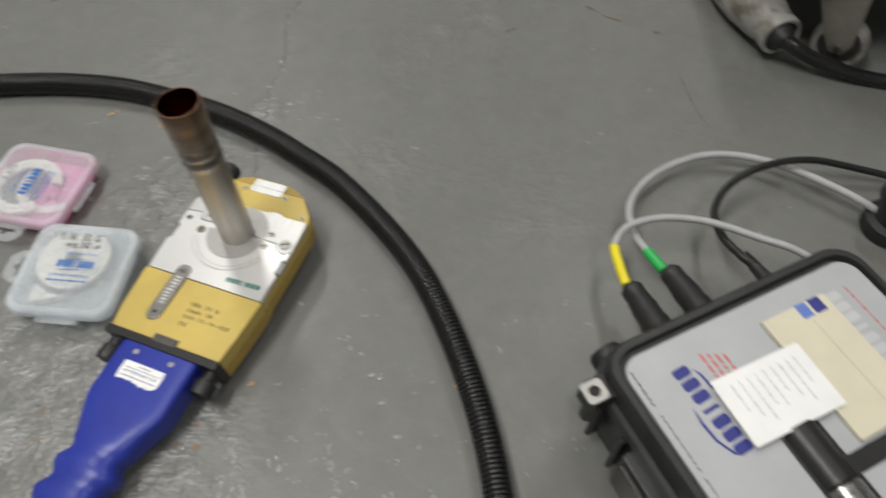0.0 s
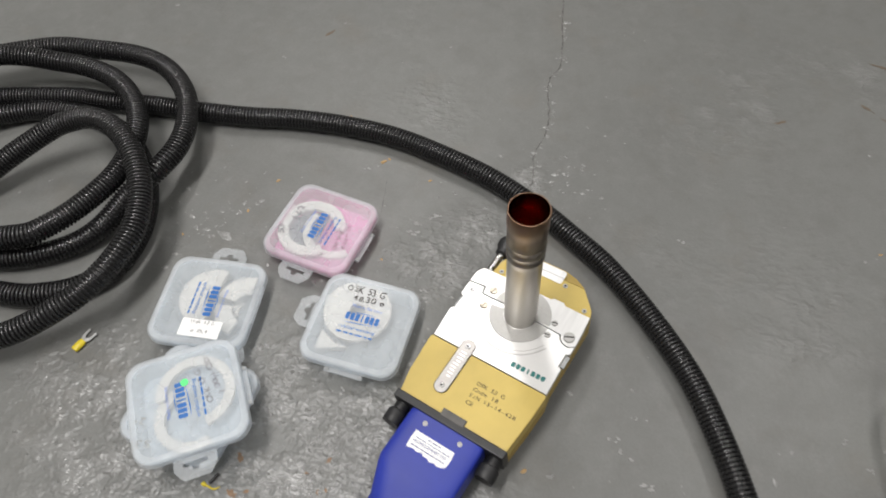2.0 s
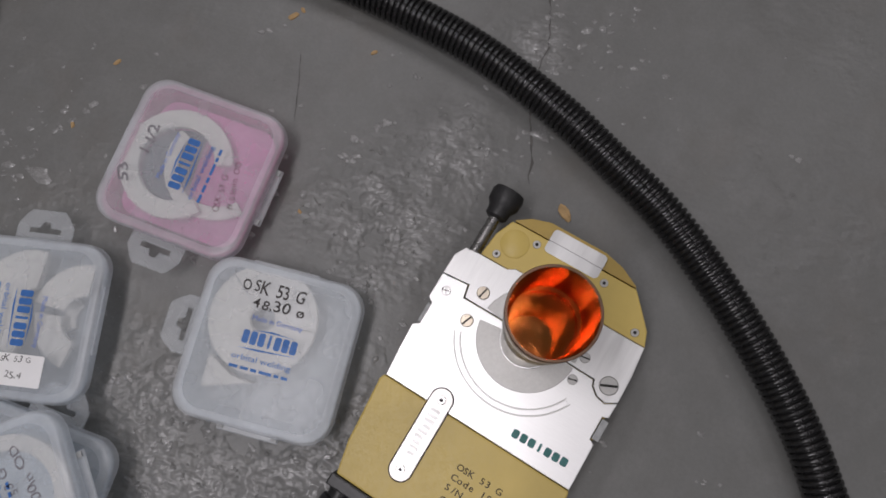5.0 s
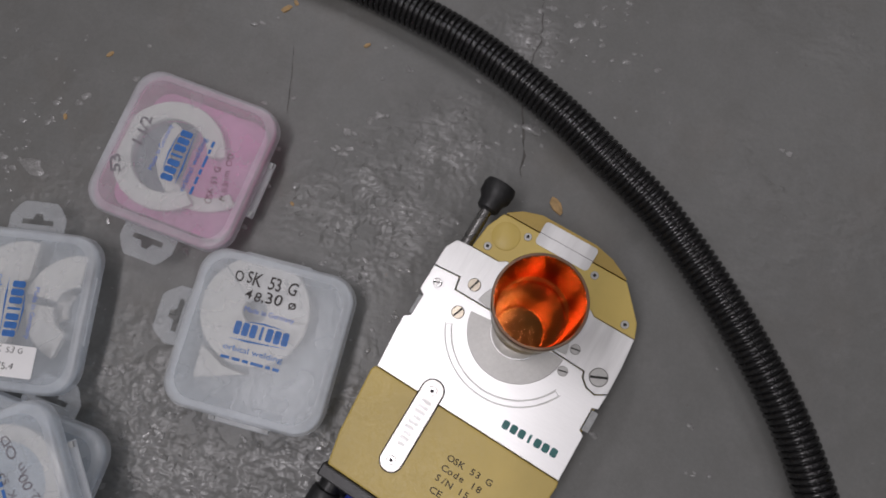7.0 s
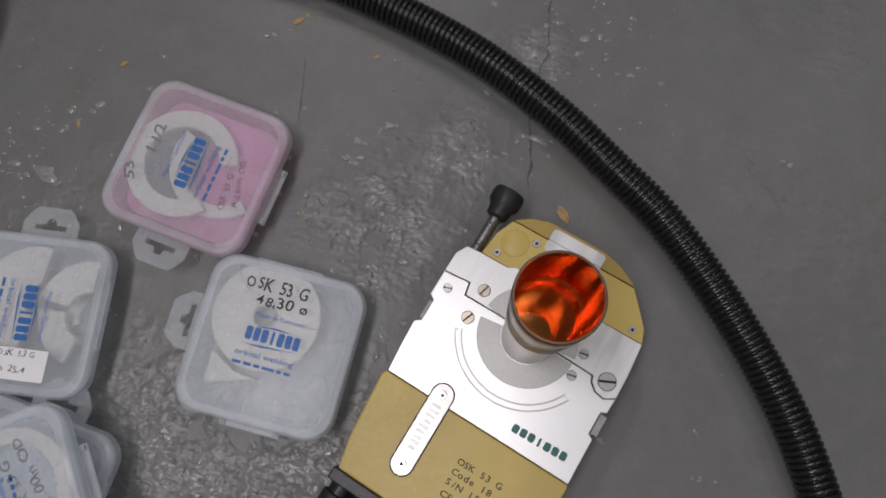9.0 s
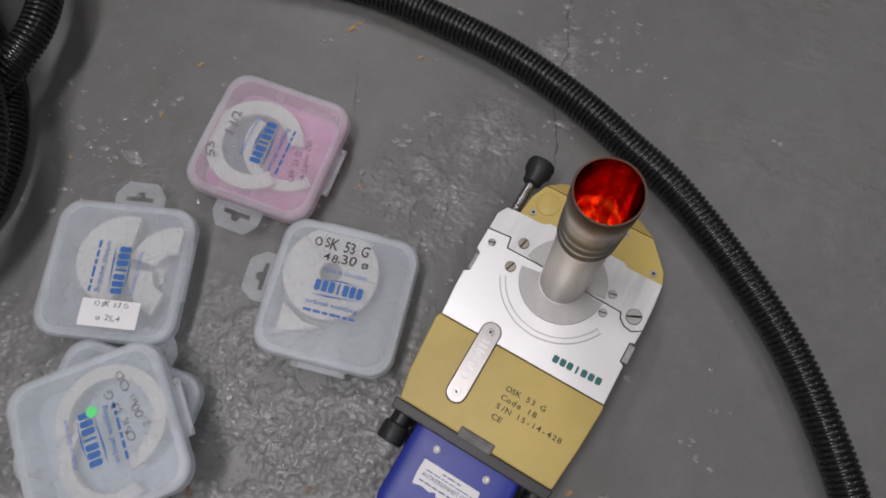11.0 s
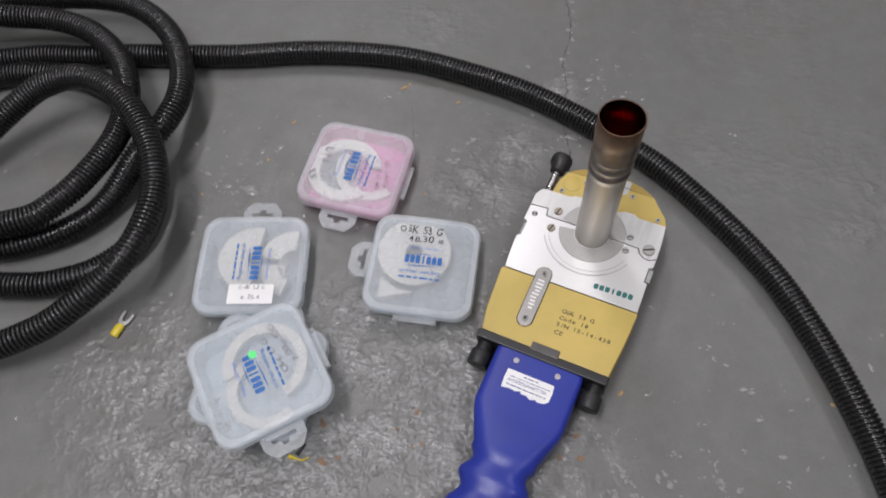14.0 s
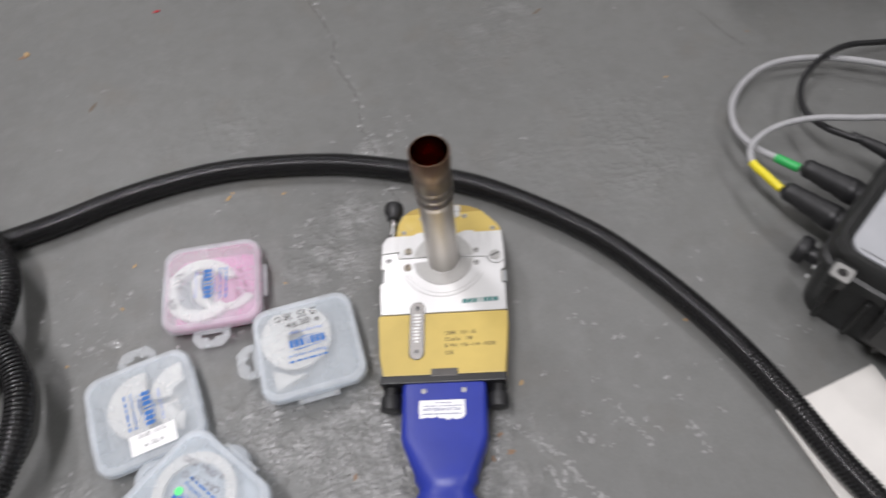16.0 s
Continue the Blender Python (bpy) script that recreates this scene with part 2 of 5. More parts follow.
M_INSERT = mat("cream_insert", (0.66, 0.635, 0.59), 0.6, 0, 0.08, 50, dirt=(0.55, 0.52, 0.47), dirt_at=0.64)
M_STAIN = mat("brown_scuff", (0.135, 0.105, 0.075), 0.6, 0, 0.25, 150)
M_RUST = mat("rust_stain", (0.23, 0.15, 0.095), 0.7, 0, 0.3, 200)
M_PINKFOAM = mat("pink_foam", (0.58, 0.17, 0.38), 0.8, 0, 0.25, 35, 0.0008, 300, dirt=(0.78, 0.10, 0.42), dirt_at=0.55)
M_GREEN = mat("green_sticker", (0.12, 0.9, 0.25), 0.5, 0, 0.05, 60)
M_CASE = mat("case_plastic", (0.018, 0.0185, 0.018), 0.45, 0, 0.3, 35, 0.0006, 380, dirt=(0.06, 0.058, 0.052), dirt_at=0.66)
M_PANEL = mat("grey_panel", (0.42, 0.43, 0.45), 0.42, 0, 0.05, 25, 0.0001, 200)
M_PALEMARK = mat("pale_mark", (0.52, 0.53, 0.55), 0.4, 0, 0.05, 25)
M_CREAM = mat("cream_card", (0.66, 0.62, 0.48), 0.6, 0, 0.05, 25)
M_YELTAPE = mat("yellow_sleeve", (0.80, 0.68, 0.02), 0.4, 0, 0.06, 60)
M_GRNTAPE = mat("green_sleeve", (0.03, 0.42, 0.10), 0.4, 0, 0.06, 60)
M_GREYCABLE = mat("grey_cable", (0.40, 0.40, 0.41), 0.45, 0, 0.10, 60)
M_WHITEPLUG = mat("soiled_white_plastic", (0.50, 0.48, 0.40), 0.5, 0, 0.15, 25, dirt=(0.24, 0.22, 0.16), dirt_at=0.54)
M_GREYPLUG = mat("soiled_grey_plastic", (0.27, 0.265, 0.25), 0.5, 0, 0.2, 25, dirt=(0.12, 0.105, 0.08), dirt_at=0.50)
M_REDPLUG = mat("red_plug", (0.34, 0.006, 0.014), 0.5, 0, 0.12, 30)
M_CASTER = mat("zinc_fork", (0.30, 0.285, 0.25), 0.4, 0.7, 0.15, 40, dirt=(0.16, 0.14, 0.11), dirt_at=0.6)
M_MACHINE = mat("dark_machine", (0.03, 0.028, 0.028), 0.5, 0, 0.2, 20)
M_BOARD = mat("white_board", (0.74, 0.72, 0.68), 0.7, 0, 0.05, 15, 0.0006, 120, dirt=(0.42, 0.38, 0.32), dirt_at=0.64)
M_STRAW = mat("dry_crumb", (0.42, 0.28, 0.13), 0.8, 0, 0.3, 200)
M_TERMYEL = mat("yellow_vinyl", (0.70, 0.55, 0.03), 0.4, 0, 0.1, 100)
M_TIN = mat("tinned_copper", (0.66, 0.66, 0.66), 0.4, 0.5, 0.1, 200)


def heat_tint(name, inside):
    """Stainless tube whose colour runs along its length from bare steel to straw and brown, as welding leaves it;
    inside, orange carries the glow and darkens for shade at the rim.
    """
    m = mat(name, (0.5, 0.5, 0.5), 0.085 if inside else 0.40, 1.0, 0.1, 60, 0.0 if inside else 0.00008, 60, stretch=(1, 1, 0.15))
    nt = m.node_tree
    b = nt.nodes["Principled BSDF"]
    co = nt.nodes.new("ShaderNodeTexCoord")
    sep = nt.nodes.new("ShaderNodeSeparateXYZ")
    nt.links.new(co.outputs["Object"], sep.inputs[0])
    n = nt.nodes.new("ShaderNodeTexNoise")
    n.inputs["Scale"].default_value, n.inputs["Detail"].default_value = 45, 4
    nt.links.new(co.outputs["Object"], n.inputs["Vector"])
    add = nt.nodes.new("ShaderNodeMath")
    add.operation = "MULTIPLY_ADD"
    add.inputs[1].default_value, add.inputs[2].default_value = 0.012, -0.006
    nt.links.new(n.outputs[0], add.inputs[0])
    tot = nt.nodes.new("ShaderNodeMath")
    nt.links.new(sep.outputs[2], tot.inputs[0])
    nt.links.new(add.outputs[0], tot.inputs[1])
    rng = nt.nodes.new("ShaderNodeMapRange")
    rng.inputs[1].default_value, rng.inputs[2].default_value = 0.0, 0.2
    nt.links.new(tot.outputs[0], rng.inputs[0])
    ramp = nt.nodes.new("ShaderNodeValToRGB")
    # bore stops: heat tint plus painted glow below, painted shade near the rim
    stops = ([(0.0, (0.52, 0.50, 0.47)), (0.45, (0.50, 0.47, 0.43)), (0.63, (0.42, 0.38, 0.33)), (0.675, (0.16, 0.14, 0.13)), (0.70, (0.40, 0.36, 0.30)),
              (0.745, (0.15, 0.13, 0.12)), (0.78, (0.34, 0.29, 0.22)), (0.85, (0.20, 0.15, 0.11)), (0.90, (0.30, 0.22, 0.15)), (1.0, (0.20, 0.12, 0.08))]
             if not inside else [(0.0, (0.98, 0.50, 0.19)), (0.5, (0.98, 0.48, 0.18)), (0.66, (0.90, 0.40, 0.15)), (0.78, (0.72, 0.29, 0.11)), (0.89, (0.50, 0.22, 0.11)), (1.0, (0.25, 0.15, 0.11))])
    el = ramp.color_ramp.elements
    while len(el) < len(stops):
        el.new(0.5)
    for e, (p, c) in zip(el, stops):
        e.position, e.color = p, (*c, 1)
    nt.links.new(rng.outputs[0], ramp.inputs[0])
    nt.links.new(ramp.outputs[0], b.inputs["Base Color"])
    if inside:
        # fine turning marks round the bore draw reflections out along it
        tg = nt.nodes.new("ShaderNodeTangent")
        tg.direction_type, tg.axis = "RADIAL", "Z"
        nt.links.new(tg.outputs[0], b.inputs["Tangent"])
        b.inputs["Anisotropic"].default_value, b.inputs["Anisotropic Rotation"].default_value = 0.95, 0.25
    return m


M_TUBE, M_TUBEIN = heat_tint("heat_tinted_steel", False), heat_tint("glow_tinted_bore", True)


# ---------------------------------------------------------------- mesh helpers
def part(name, bm, material, parent=None, label="", smooth=False, bevel=0.0, seg=2):
    """Links a bmesh as one mesh object, under a thing or a part."""
    if bevel:
        bmesh.ops.remove_doubles(bm, verts=bm.verts, dist=1e-6)
        edges = [e for e in bm.edges if len(e.link_faces) == 2 and e.calc_face_angle(0) > 0.6]
        bmesh.ops.bevel(bm, geom=edges, offset=bevel, segments=seg, profile=0.6, affect="EDGES", clamp_overlap=True)
    bmesh.ops.recalc_face_normals(bm, faces=bm.faces)
    me = bpy.data.meshes.new(name)
    bm.to_mesh(me)
    bm.free()
    me.materials.append(material)
    if smooth:
        me.shade_smooth()
        me.set_sharp_from_angle(angle=radians(38))
    ob = new(name, me)
    if parent:
        ob.parent = parent
    if label:
        ob["label"] = label
    return ob


def thing(name, m, label, category, group=""):
    ob = new(name)
    ob.empty_display_size = 0.02
    ob.matrix_basis = m
    return tagged(ob, label, category, group)


def prism(poly, z0, z1, bm=None):
    """A solid from a flat outline."""
    bm = bm or bmesh.new()
    lo, hi = [bm.verts.new((x, y, z0)) for x, y in poly], [bm.verts.new((x, y, z1)) for x, y in poly]
    bm.faces.new(lo[::-1])
    bm.faces.new(hi)
    k = len(poly)
    for i in range(k):
        bm.faces.new((lo[i], lo[(i + 1) % k], hi[(i + 1) % k], hi[i]))
    return bm


def rounded(w, h, r, n=6, cx=0.0, cy=0.0):
    pts = []
    for sx, sy, a0 in ((1, 1, 0), (-1, 1, 90), (-1, -1, 180), (1, -1, 270)):
        for i in range(n + 1):
            a = radians(a0 + 90 * i / n)
            pts.append((cx + sx * (w / 2 - r) + r * math.cos(a), cy + sy * (h / 2 - r) + r * math.sin(a)))
    return pts


def loft(rings, closed=False, caps=True, bm=None):
    """A skin over rings of equal count, each a list of (x, y, z)."""
    bm = bm or bmesh.new()
    vs = [[bm.verts.new(p) for p in ring] for ring in rings]
    k = len(rings[0])
    pairs = list(zip(vs, vs[1:])) + ([(vs[-1], vs[0])] if closed else [])
    for a, b in pairs:
        for i in range(k):
            bm.faces.new((a[i], a[(i + 1) % k], b[(i + 1) % k], b[i]))
    if caps and not closed:
        bm.faces.new(vs[0][::-1])
        bm.faces.new(vs[-1])
    return bm


def lathe(profile, n=32, m=None, caps=True, closed=False):
    """A turned body from (radius, height) pairs about z, then moved by m."""
    rings = [[(r * math.cos(2 * math.pi * i / n), r * math.sin(2 * math.pi * i / n), z) for i in range(n)] for r, z in profile]
    bm = loft(rings, closed, caps)
    if m:
        bm.transform(m)
    return bm


def slab(x0, x1, y0, y1, z0, z1, bm=None):
    return prism([(x0, y0), (x1, y0), (x1, y1), (x0, y1)], z0, z1, bm)


def smooth_path(points, step):
    """Even points along a Catmull-Rom curve."""
    p = np.array([points[0], *points, points[-1]], float)
    p[0], p[-1] = 2 * p[1] - p[2], 2 * p[-2] - p[-3]
    fine = []
    for i in range(1, len(p) - 2):
        for t in np.linspace(0, 1, 40, endpoint=False):
            a, b, c, d = p[i - 1:i + 3]
            fine.append(0.5 * (2 * b + (c - a) * t + (2 * a - 5 * b + 4 * c - d) * t**2 + (3 * b - a - 3 * c + d) * t**3))
    fine = np.array([*fine, p[-2]])
    s = np.concatenate([[0], np.cumsum(np.linalg.norm(np.diff(fine, axis=0), axis=1))])
    at = np.linspace(0, s[-1], max(2, int(s[-1] / step)))
    return np.stack([np.interp(at, s, fine[:, k]) for k in range(3)], 1)


def sweep(name, path, radii, material, parent=None, n=12, label="", ends=True):
    """A round body along a path; radii: one, or one for each point."""
    path = np.asarray(path, float)
    radii = np.broadcast_to(np.asarray(radii, float), (len(path),))
    tan = np.gradient(path, axis=0)
    tan /= np.linalg.norm(tan, axis=1, keepdims=True)
    side = np.cross(tan, (0, 0, 1.0))
    side /= np.linalg.norm(side, axis=1, keepdims=True) + 1e-12
    up = np.cross(side, tan)
    a = np.arange(n) * 2 * np.pi / n
    verts = path[:, None] + radii[:, None, None] * (np.cos(a)[None, :, None] * side[:, None] + np.sin(a)[None, :, None] * up[:, None])
    k = len(path)
    i, j = np.meshgrid(np.arange(k - 1), np.arange(n), indexing="ij")
    q = np.stack([i * n + j, i * n + (j + 1) % n, (i + 1) * n + (j + 1) % n, (i + 1) * n + j], -1).reshape(-1, 4)
    faces = q.tolist()
    if ends:
        faces += [list(range(n))[::-1], [(k - 1) * n + x for x in range(n)]]
    me = bpy.data.meshes.new(name)
    me.from_pydata(verts.reshape(-1, 3).tolist(), [], faces)
    me.materials.append(material)
    me.shade_smooth()
    me.set_sharp_from_angle(angle=radians(50))
    ob = new(name, me)
    if parent:
        ob.parent = parent
    if label:
        ob["label"] = label
    return ob


def writing(body, width, height, material, m, parent, name="lettering", bold=0.0):
    """Words in the built-in font, scaled to a width and a height and laid as a thin mesh."""
    cu = bpy.data.curves.new(name, "FONT")
    cu.body, cu.size, cu.offset, cu.extrude, cu.resolution_u = body, 1.0, bold, 0.0, 3
    tmp = new(name, cu)
    bpy.context.view_layer.update()
    me = bpy.data.meshes.new_from_object(tmp.evaluated_get(bpy.context.evaluated_depsgraph_get()))
    bpy.data.objects.remove(tmp)
    co = np.array([v.co for v in me.vertices])
    lo, hi = co.min(0), co.max(0)
    sx, sy = width / (hi[0] - lo[0]), height / (hi[1] - lo[1])
    me.transform(m @ Matrix.Diagonal((sx, sy, 1, 1)) @ Matrix.Translation((-lo[0], -lo[1], 0)))
    me.name = name
    me.materials.clear()
    me.materials.append(material)
    ob = new(name, me)
    ob.parent = parent
    return ob


def lettered(body, width, height, material, m, parent, name, bold=0.0, mono=True, sway=0.0, seed=1):
    """Words set sign by sign: on an even pitch as an engraver cuts them, or swaying as a hand writes them."""
    rnd = random.Random(seed)
    signs, x = [], 0.0
    for ch in body:
        if ch == " ":
            x += 0.62 if mono else 0.42
            continue
        cu = bpy.data.curves.new(name, "FONT")
        cu.body, cu.size, cu.offset, cu.extrude, cu.resolution_u = ch, 1.0, bold, 0.0, 3
        tmp = new(name, cu)
        bpy.context.view_layer.update()
        me = bpy.data.meshes.new_from_object(tmp.evaluated_get(bpy.context.evaluated_depsgraph_get()))
        bpy.data.objects.remove(tmp)
        co = np.array([v.co for v in me.vertices])
        lo, hi = co[:, 0].min(), co[:, 0].max()
        wide = hi - lo
        grow = 1 + rnd.uniform(-sway, sway)
        turn = Matrix.Rotation(rnd.uniform(-sway, sway) * 0.9, 4, "Z")
        shear = Matrix(((1, rnd.uniform(-sway, sway) * 1.2, 0, 0), (0, 1, 0, 0), (0, 0, 1, 0), (0, 0, 0, 1)))
        middle = x + (0.31 if mono else wide / 2)
        me.transform(Matrix.Translation((middle, rnd.uniform(-sway, sway) * 0.5, 0)) @ turn @ shear @ Matrix.Scale(grow, 4) @ Matrix.Translation((-(lo + hi) / 2, 0, 0)))
        signs.append(me)
        x += 0.62 if mono else wide + 0.11 + rnd.uniform(-sway, sway) * 0.3
    bm = bmesh.new()
    for me in signs:
        bm.from_mesh(me)
        bpy.data.meshes.remove(me)
    lo, hi = [min(v.co[i] for v in bm.verts) for i in (0, 1)], [max(v.co[i] for v in bm.verts) for i in (0, 1)]
    bm.transform(m @ Matrix.Diagonal((width / (hi[0] - lo[0]), height / (hi[1] - lo[1]), 1, 1)) @ Matrix.Translation((-lo[0], -lo[1], 0)))
    me = bpy.data.meshes.new(name)
    bm.to_mesh(me)
    bm.free()
    me.materials.append(material)
    ob = new(name, me)
    ob.parent = parent
    return ob


def bars(rects, z, bm=None, thick=0.0001):
    """Thin printed bars (x0, x1, y0, y1)."""
    bm = bm or bmesh.new()
    for x0, x1, y0, y1 in rects:
        slab(x0, x1, y0, y1, z, z + thick, bm)
    return bm


def text_bars(x0, x1, y, h, seed, z, bm, word=0.006):
    """A line of unreadable words as plain bars."""
    rnd = random.Random(seed)
    x = x0
    while x < x1 - word * 0.3:
        w = min(word * rnd.uniform(0.5, 1.5), x1 - x)
        bars([(x, x + w, y, y + h)], z, bm)
        x += w + word * 0.28


def logo(w, h, z, bm, m):
    """A word mark as seven plain rounded blocks, moved by m."""
    made = bmesh.new()
    step = w / 7
    for i in range(7):
        k = 0.30 if i == 3 else 0.80
        prism(rounded(step * k, h, step * k * 0.3, 3, (i + 0.5) * step, h / 2), z, z + 0.0001, made)
    made.transform(m)
    tmp = bpy.data.meshes.new("tmp")
    made.to_mesh(tmp)
    made.free()
    bm.from_mesh(tmp)
    bpy.data.meshes.remove(tmp)


def mark_blocks(w, h, z, m, parent, material):
    """The same word mark as seven parts of their own."""
    step = w / 7
    for i in range(7):
        k = 0.30 if i == 3 else 0.80
        bm = prism(rounded(step * k, h, step * k * 0.3, 3, (i + 0.5) * step, h / 2), z, z + 0.0001)
        bm.transform(m)
        part("mark_block", bm, material, parent)


def arc_band(r0, r1, a0, a1, z0, z1, n=24, bm=None, cx=0.0, cy=0.0):
    """A flat curved band between two radii and two angles (degrees)."""
    a = [radians(a0 + (a1 - a0) * i / n) for i in range(n + 1)]
    pts = [(cx + r1 * math.cos(t), cy + r1 * math.sin(t)) for t in a] + [(cx + r0 * math.cos(t), cy + r0 * math.sin(t)) for t in reversed(a)]
    return prism(pts, z0, z1, bm)


# ---------------------------------------------------------------- the room
floor = part("floor", slab(-3.5, 3.5, -2.5, 4.5, -0.1, 0.0), M_FLOOR)
tagged(floor, "worn grey painted concrete workshop floor with pitted patches", "floor", kind="structure")
for nm, box in (("wall_north", (-3.6, 3.6, 4.5, 4.6, 0, 3)), ("wall_south", (-3.6, 3.6, -2.6, -2.5, 0, 3)), ("wall_west", (-3.6, -3.5, -2.5, 4.5, 0, 3)),
                ("wall_east", (3.5, 3.6, -2.5, 4.5, 0, 3))):
    tagged(part(nm, slab(*box), M_WALL), "plain pale painted workshop wall", "wall", kind="structure")
tagged(part("ceiling", slab(-3.6, 3.6, -2.6, 4.6, 3.0, 3.1), M_CEIL), "plain pale workshop ceiling", "ceiling", kind="structure")


def crack(points, width, seed, name="crack"):
    rnd = random.Random(seed)
    pts = smooth_path([(x, y, 0) for x, y in points], 0.006)
    bm = bmesh.new()
    rows = []
    for i, p in enumerate(pts):
        w = width * rnd.choice((0.15, 0.5, 0.8, 1.0, 1.6)) * (0.4 if i in (0, len(pts) - 1) else 1)
        dx = rnd.uniform(-1.4, 1.4) * width
        rows.append((bm.verts.new((p[0] + dx - w, p[1], 0.0004)), bm.verts.new((p[0] + dx + w, p[1], 0.0004))))
    for a, b in zip(rows, rows[1:]):
        bm.faces.new((a[0], a[1], b[1], b[0]))
    return part(name, bm, M_CRACK, floor)


crack([(-0.255, 1.32), (-0.243, 1.194), (-0.226, 1.075), (-0.238, 1.02), (-0.223, 0.93), (-0.232, 0.86), (-0.226, 0.813), (-0.233, 0.77), (-0.222, 0.72), (-0.219, 0.69)], 0.0008, 3)
crack([(-0.429, 0.762), (-0.424, 0.735), (-0.419, 0.700)], 0.00032, 4)
crack([(0.372, 0.93), (0.385, 0.86), (0.40, 0.82)], 0.0007, 5)


# ---------------------------------------------------------------- welding head
mm = 0.001


def mmp(*pts):
    return [(x * mm, y * mm) for x, y in pts]


HEAD_X, HEAD_Y, HEAD_N = Vector((0.94184, -0.32353, 0.09095)), Vector((0.32100, 0.94617, 0.04156)), Vector((-0.0995, -0.00995, 0.99499))
TUBE_FOOT = Vector((-0.1996, 0.5624, 0.0513))
THICK = 0.037
m = Matrix((HEAD_X, HEAD_Y, HEAD_N)).transposed().to_4x4()
m.translation = TUBE_FOOT - THICK * HEAD_N
head = thing("orbital_welding_head", m, "yellow and aluminium orbital welding head with blue grip", "welding head")


def on_top(z=0.0):
    return THICK + z


def screw(x, y, r, z, material, slot=None, name="screw", parent=None):
    """A cap with either a straight slot (its angle) or a hexagon socket."""
    bm = lathe([(r, 0), (r, r * 0.22), (r * 0.9, r * 0.32), (0.001 * r, r * 0.32)], 20, pose(x * mm, y * mm, on_top(z)))
    ob = part(name, bm, material, parent or head, smooth=True)
    if slot is None:
        part("socket", lathe([(r * 0.45, 0), (r * 0.45, 0.0002)], 6, pose(x * mm, y * mm, on_top(z) + r * 0.32)), M_GAP, ob)
    else:
        part("slot", (lambda b: (b.transform(pose(x * mm, y * mm, on_top(z) + r * 0.32, 0, 0, slot)), b)[1])(slab(-r * 0.9, r * 0.9, -r * 0.13, r * 0.13, 0, 0.0002)), M_GAP, ob)
    return ob


outline = mmp((-68, -149), (69, -149), (73, -110), (75, -77), (72, -60), (72, 36), (68, 48), (61, 56), (46, 73), (32, 80), (17, 83.5), (-28, 83.5), (-42, 79), (-52, 72),
              (-59, 56), (-61, 40), (-72, 30), (-72, -60), (-77, -77), (-73, -126))
part("lower_shell", prism(outline, 0.0, 0.0165), M_YELLOWDARK, head, bevel=0.0012)
shrunk = [(x * 0.985, y * 0.99) for x, y in outline]
part("seam", prism(shrunk, 0.0165, 0.0178), M_GAP, head)
front = mmp((-74, -72.5), (74, -72.5), (72, -60), (72, 36), (-72, 30), (-72, -60))
part("upper_shell", prism(front, 0.0178, on_top(-0.0062)), M_YELLOW, head, bevel=0.0008)
rear = mmp((-68, -149), (69, -149), (73, -110), (75, -77), (74.5, -73.2), (-75.5, -73.2), (-77, -77), (-73, -126))
part("rear_cover", prism(rear, 0.0178, on_top(-0.0008)), M_YELLOW, head, bevel=0.0014)
nose = mmp((72, 37.2), (68, 48), (61, 56), (48, 70.5), (-48, 70.5), (-53, 70), (-59, 56), (-61, 37.2))
part("nose_cover", prism(nose, 0.0178, on_top(-0.0035)), M_YELLOW, head, bevel=0.0012)
lip = mmp((47.2, 71.6), (46, 73), (32, 80), (17, 83.5), (-28, 83.5), (-42, 79), (-52, 72), (-51.6, 71.6))
part("nose_flap", prism(lip, 0.0178, on_top(-0.0055)), M_YELLOWDARK, head, bevel=0.0015)
# aluminium plate in two halves that meet at a stepped joint
plate = mmp((-74, -72.6), (74, -72.6), (73.5, -38), (69.5, -36), (69.5, -19), (73.5, -17.5), (74, -6), (66.5, -10.6), (59, -9.2), (53.5, -4.5), (52, -0.3), (20, 0.7), (-22, 2.7), (-54.6, 2.7),
            (-56.6, 12.4), (-77, 10.6), (-77, -9), (-72.5, -12), (-72.5, -29), (-77, -32), (-76, -50))
part("clamp_plate", prism(plate, on_top(-0.006), on_top()), M_ALU, head, bevel=0.0004, seg=1)
jaw = mmp((74, -5.2), (66.5, -9.8), (59.4, -8.4), (54.3, -4), (52.8, 0.5), (20, 1.5), (-22, 3.5), (-53.9, 3.5), (-55.9, 13.2), (-77, 11.4), (-77, 27), (-72, 35.5), (-60, 36.5), (-38, 36.6),
          (-33, 39.8), (-24, 39.8), (-20, 36.6), (20, 36.6), (24, 39.5), (36, 39.5), (40, 36.6), (71.5, 36.6), (73.5, 15))
part("hinged_jaw", prism(jaw, on_top(-0.006), on_top()), M_ALUBAND, head, "milled aluminium jaw with faint bands", bevel=0.0004, seg=1)
for sx, y in ((-1, -20.5), (1, -27.5)):
    part("side_clip", slab(sx * 70.2 * mm, sx * 75.2 * mm, (y - 7.6) * mm, (y + 7.6) * mm, on_top(-0.0055), on_top(-0.001)), M_GREYTXT, head, bevel=0.0005)
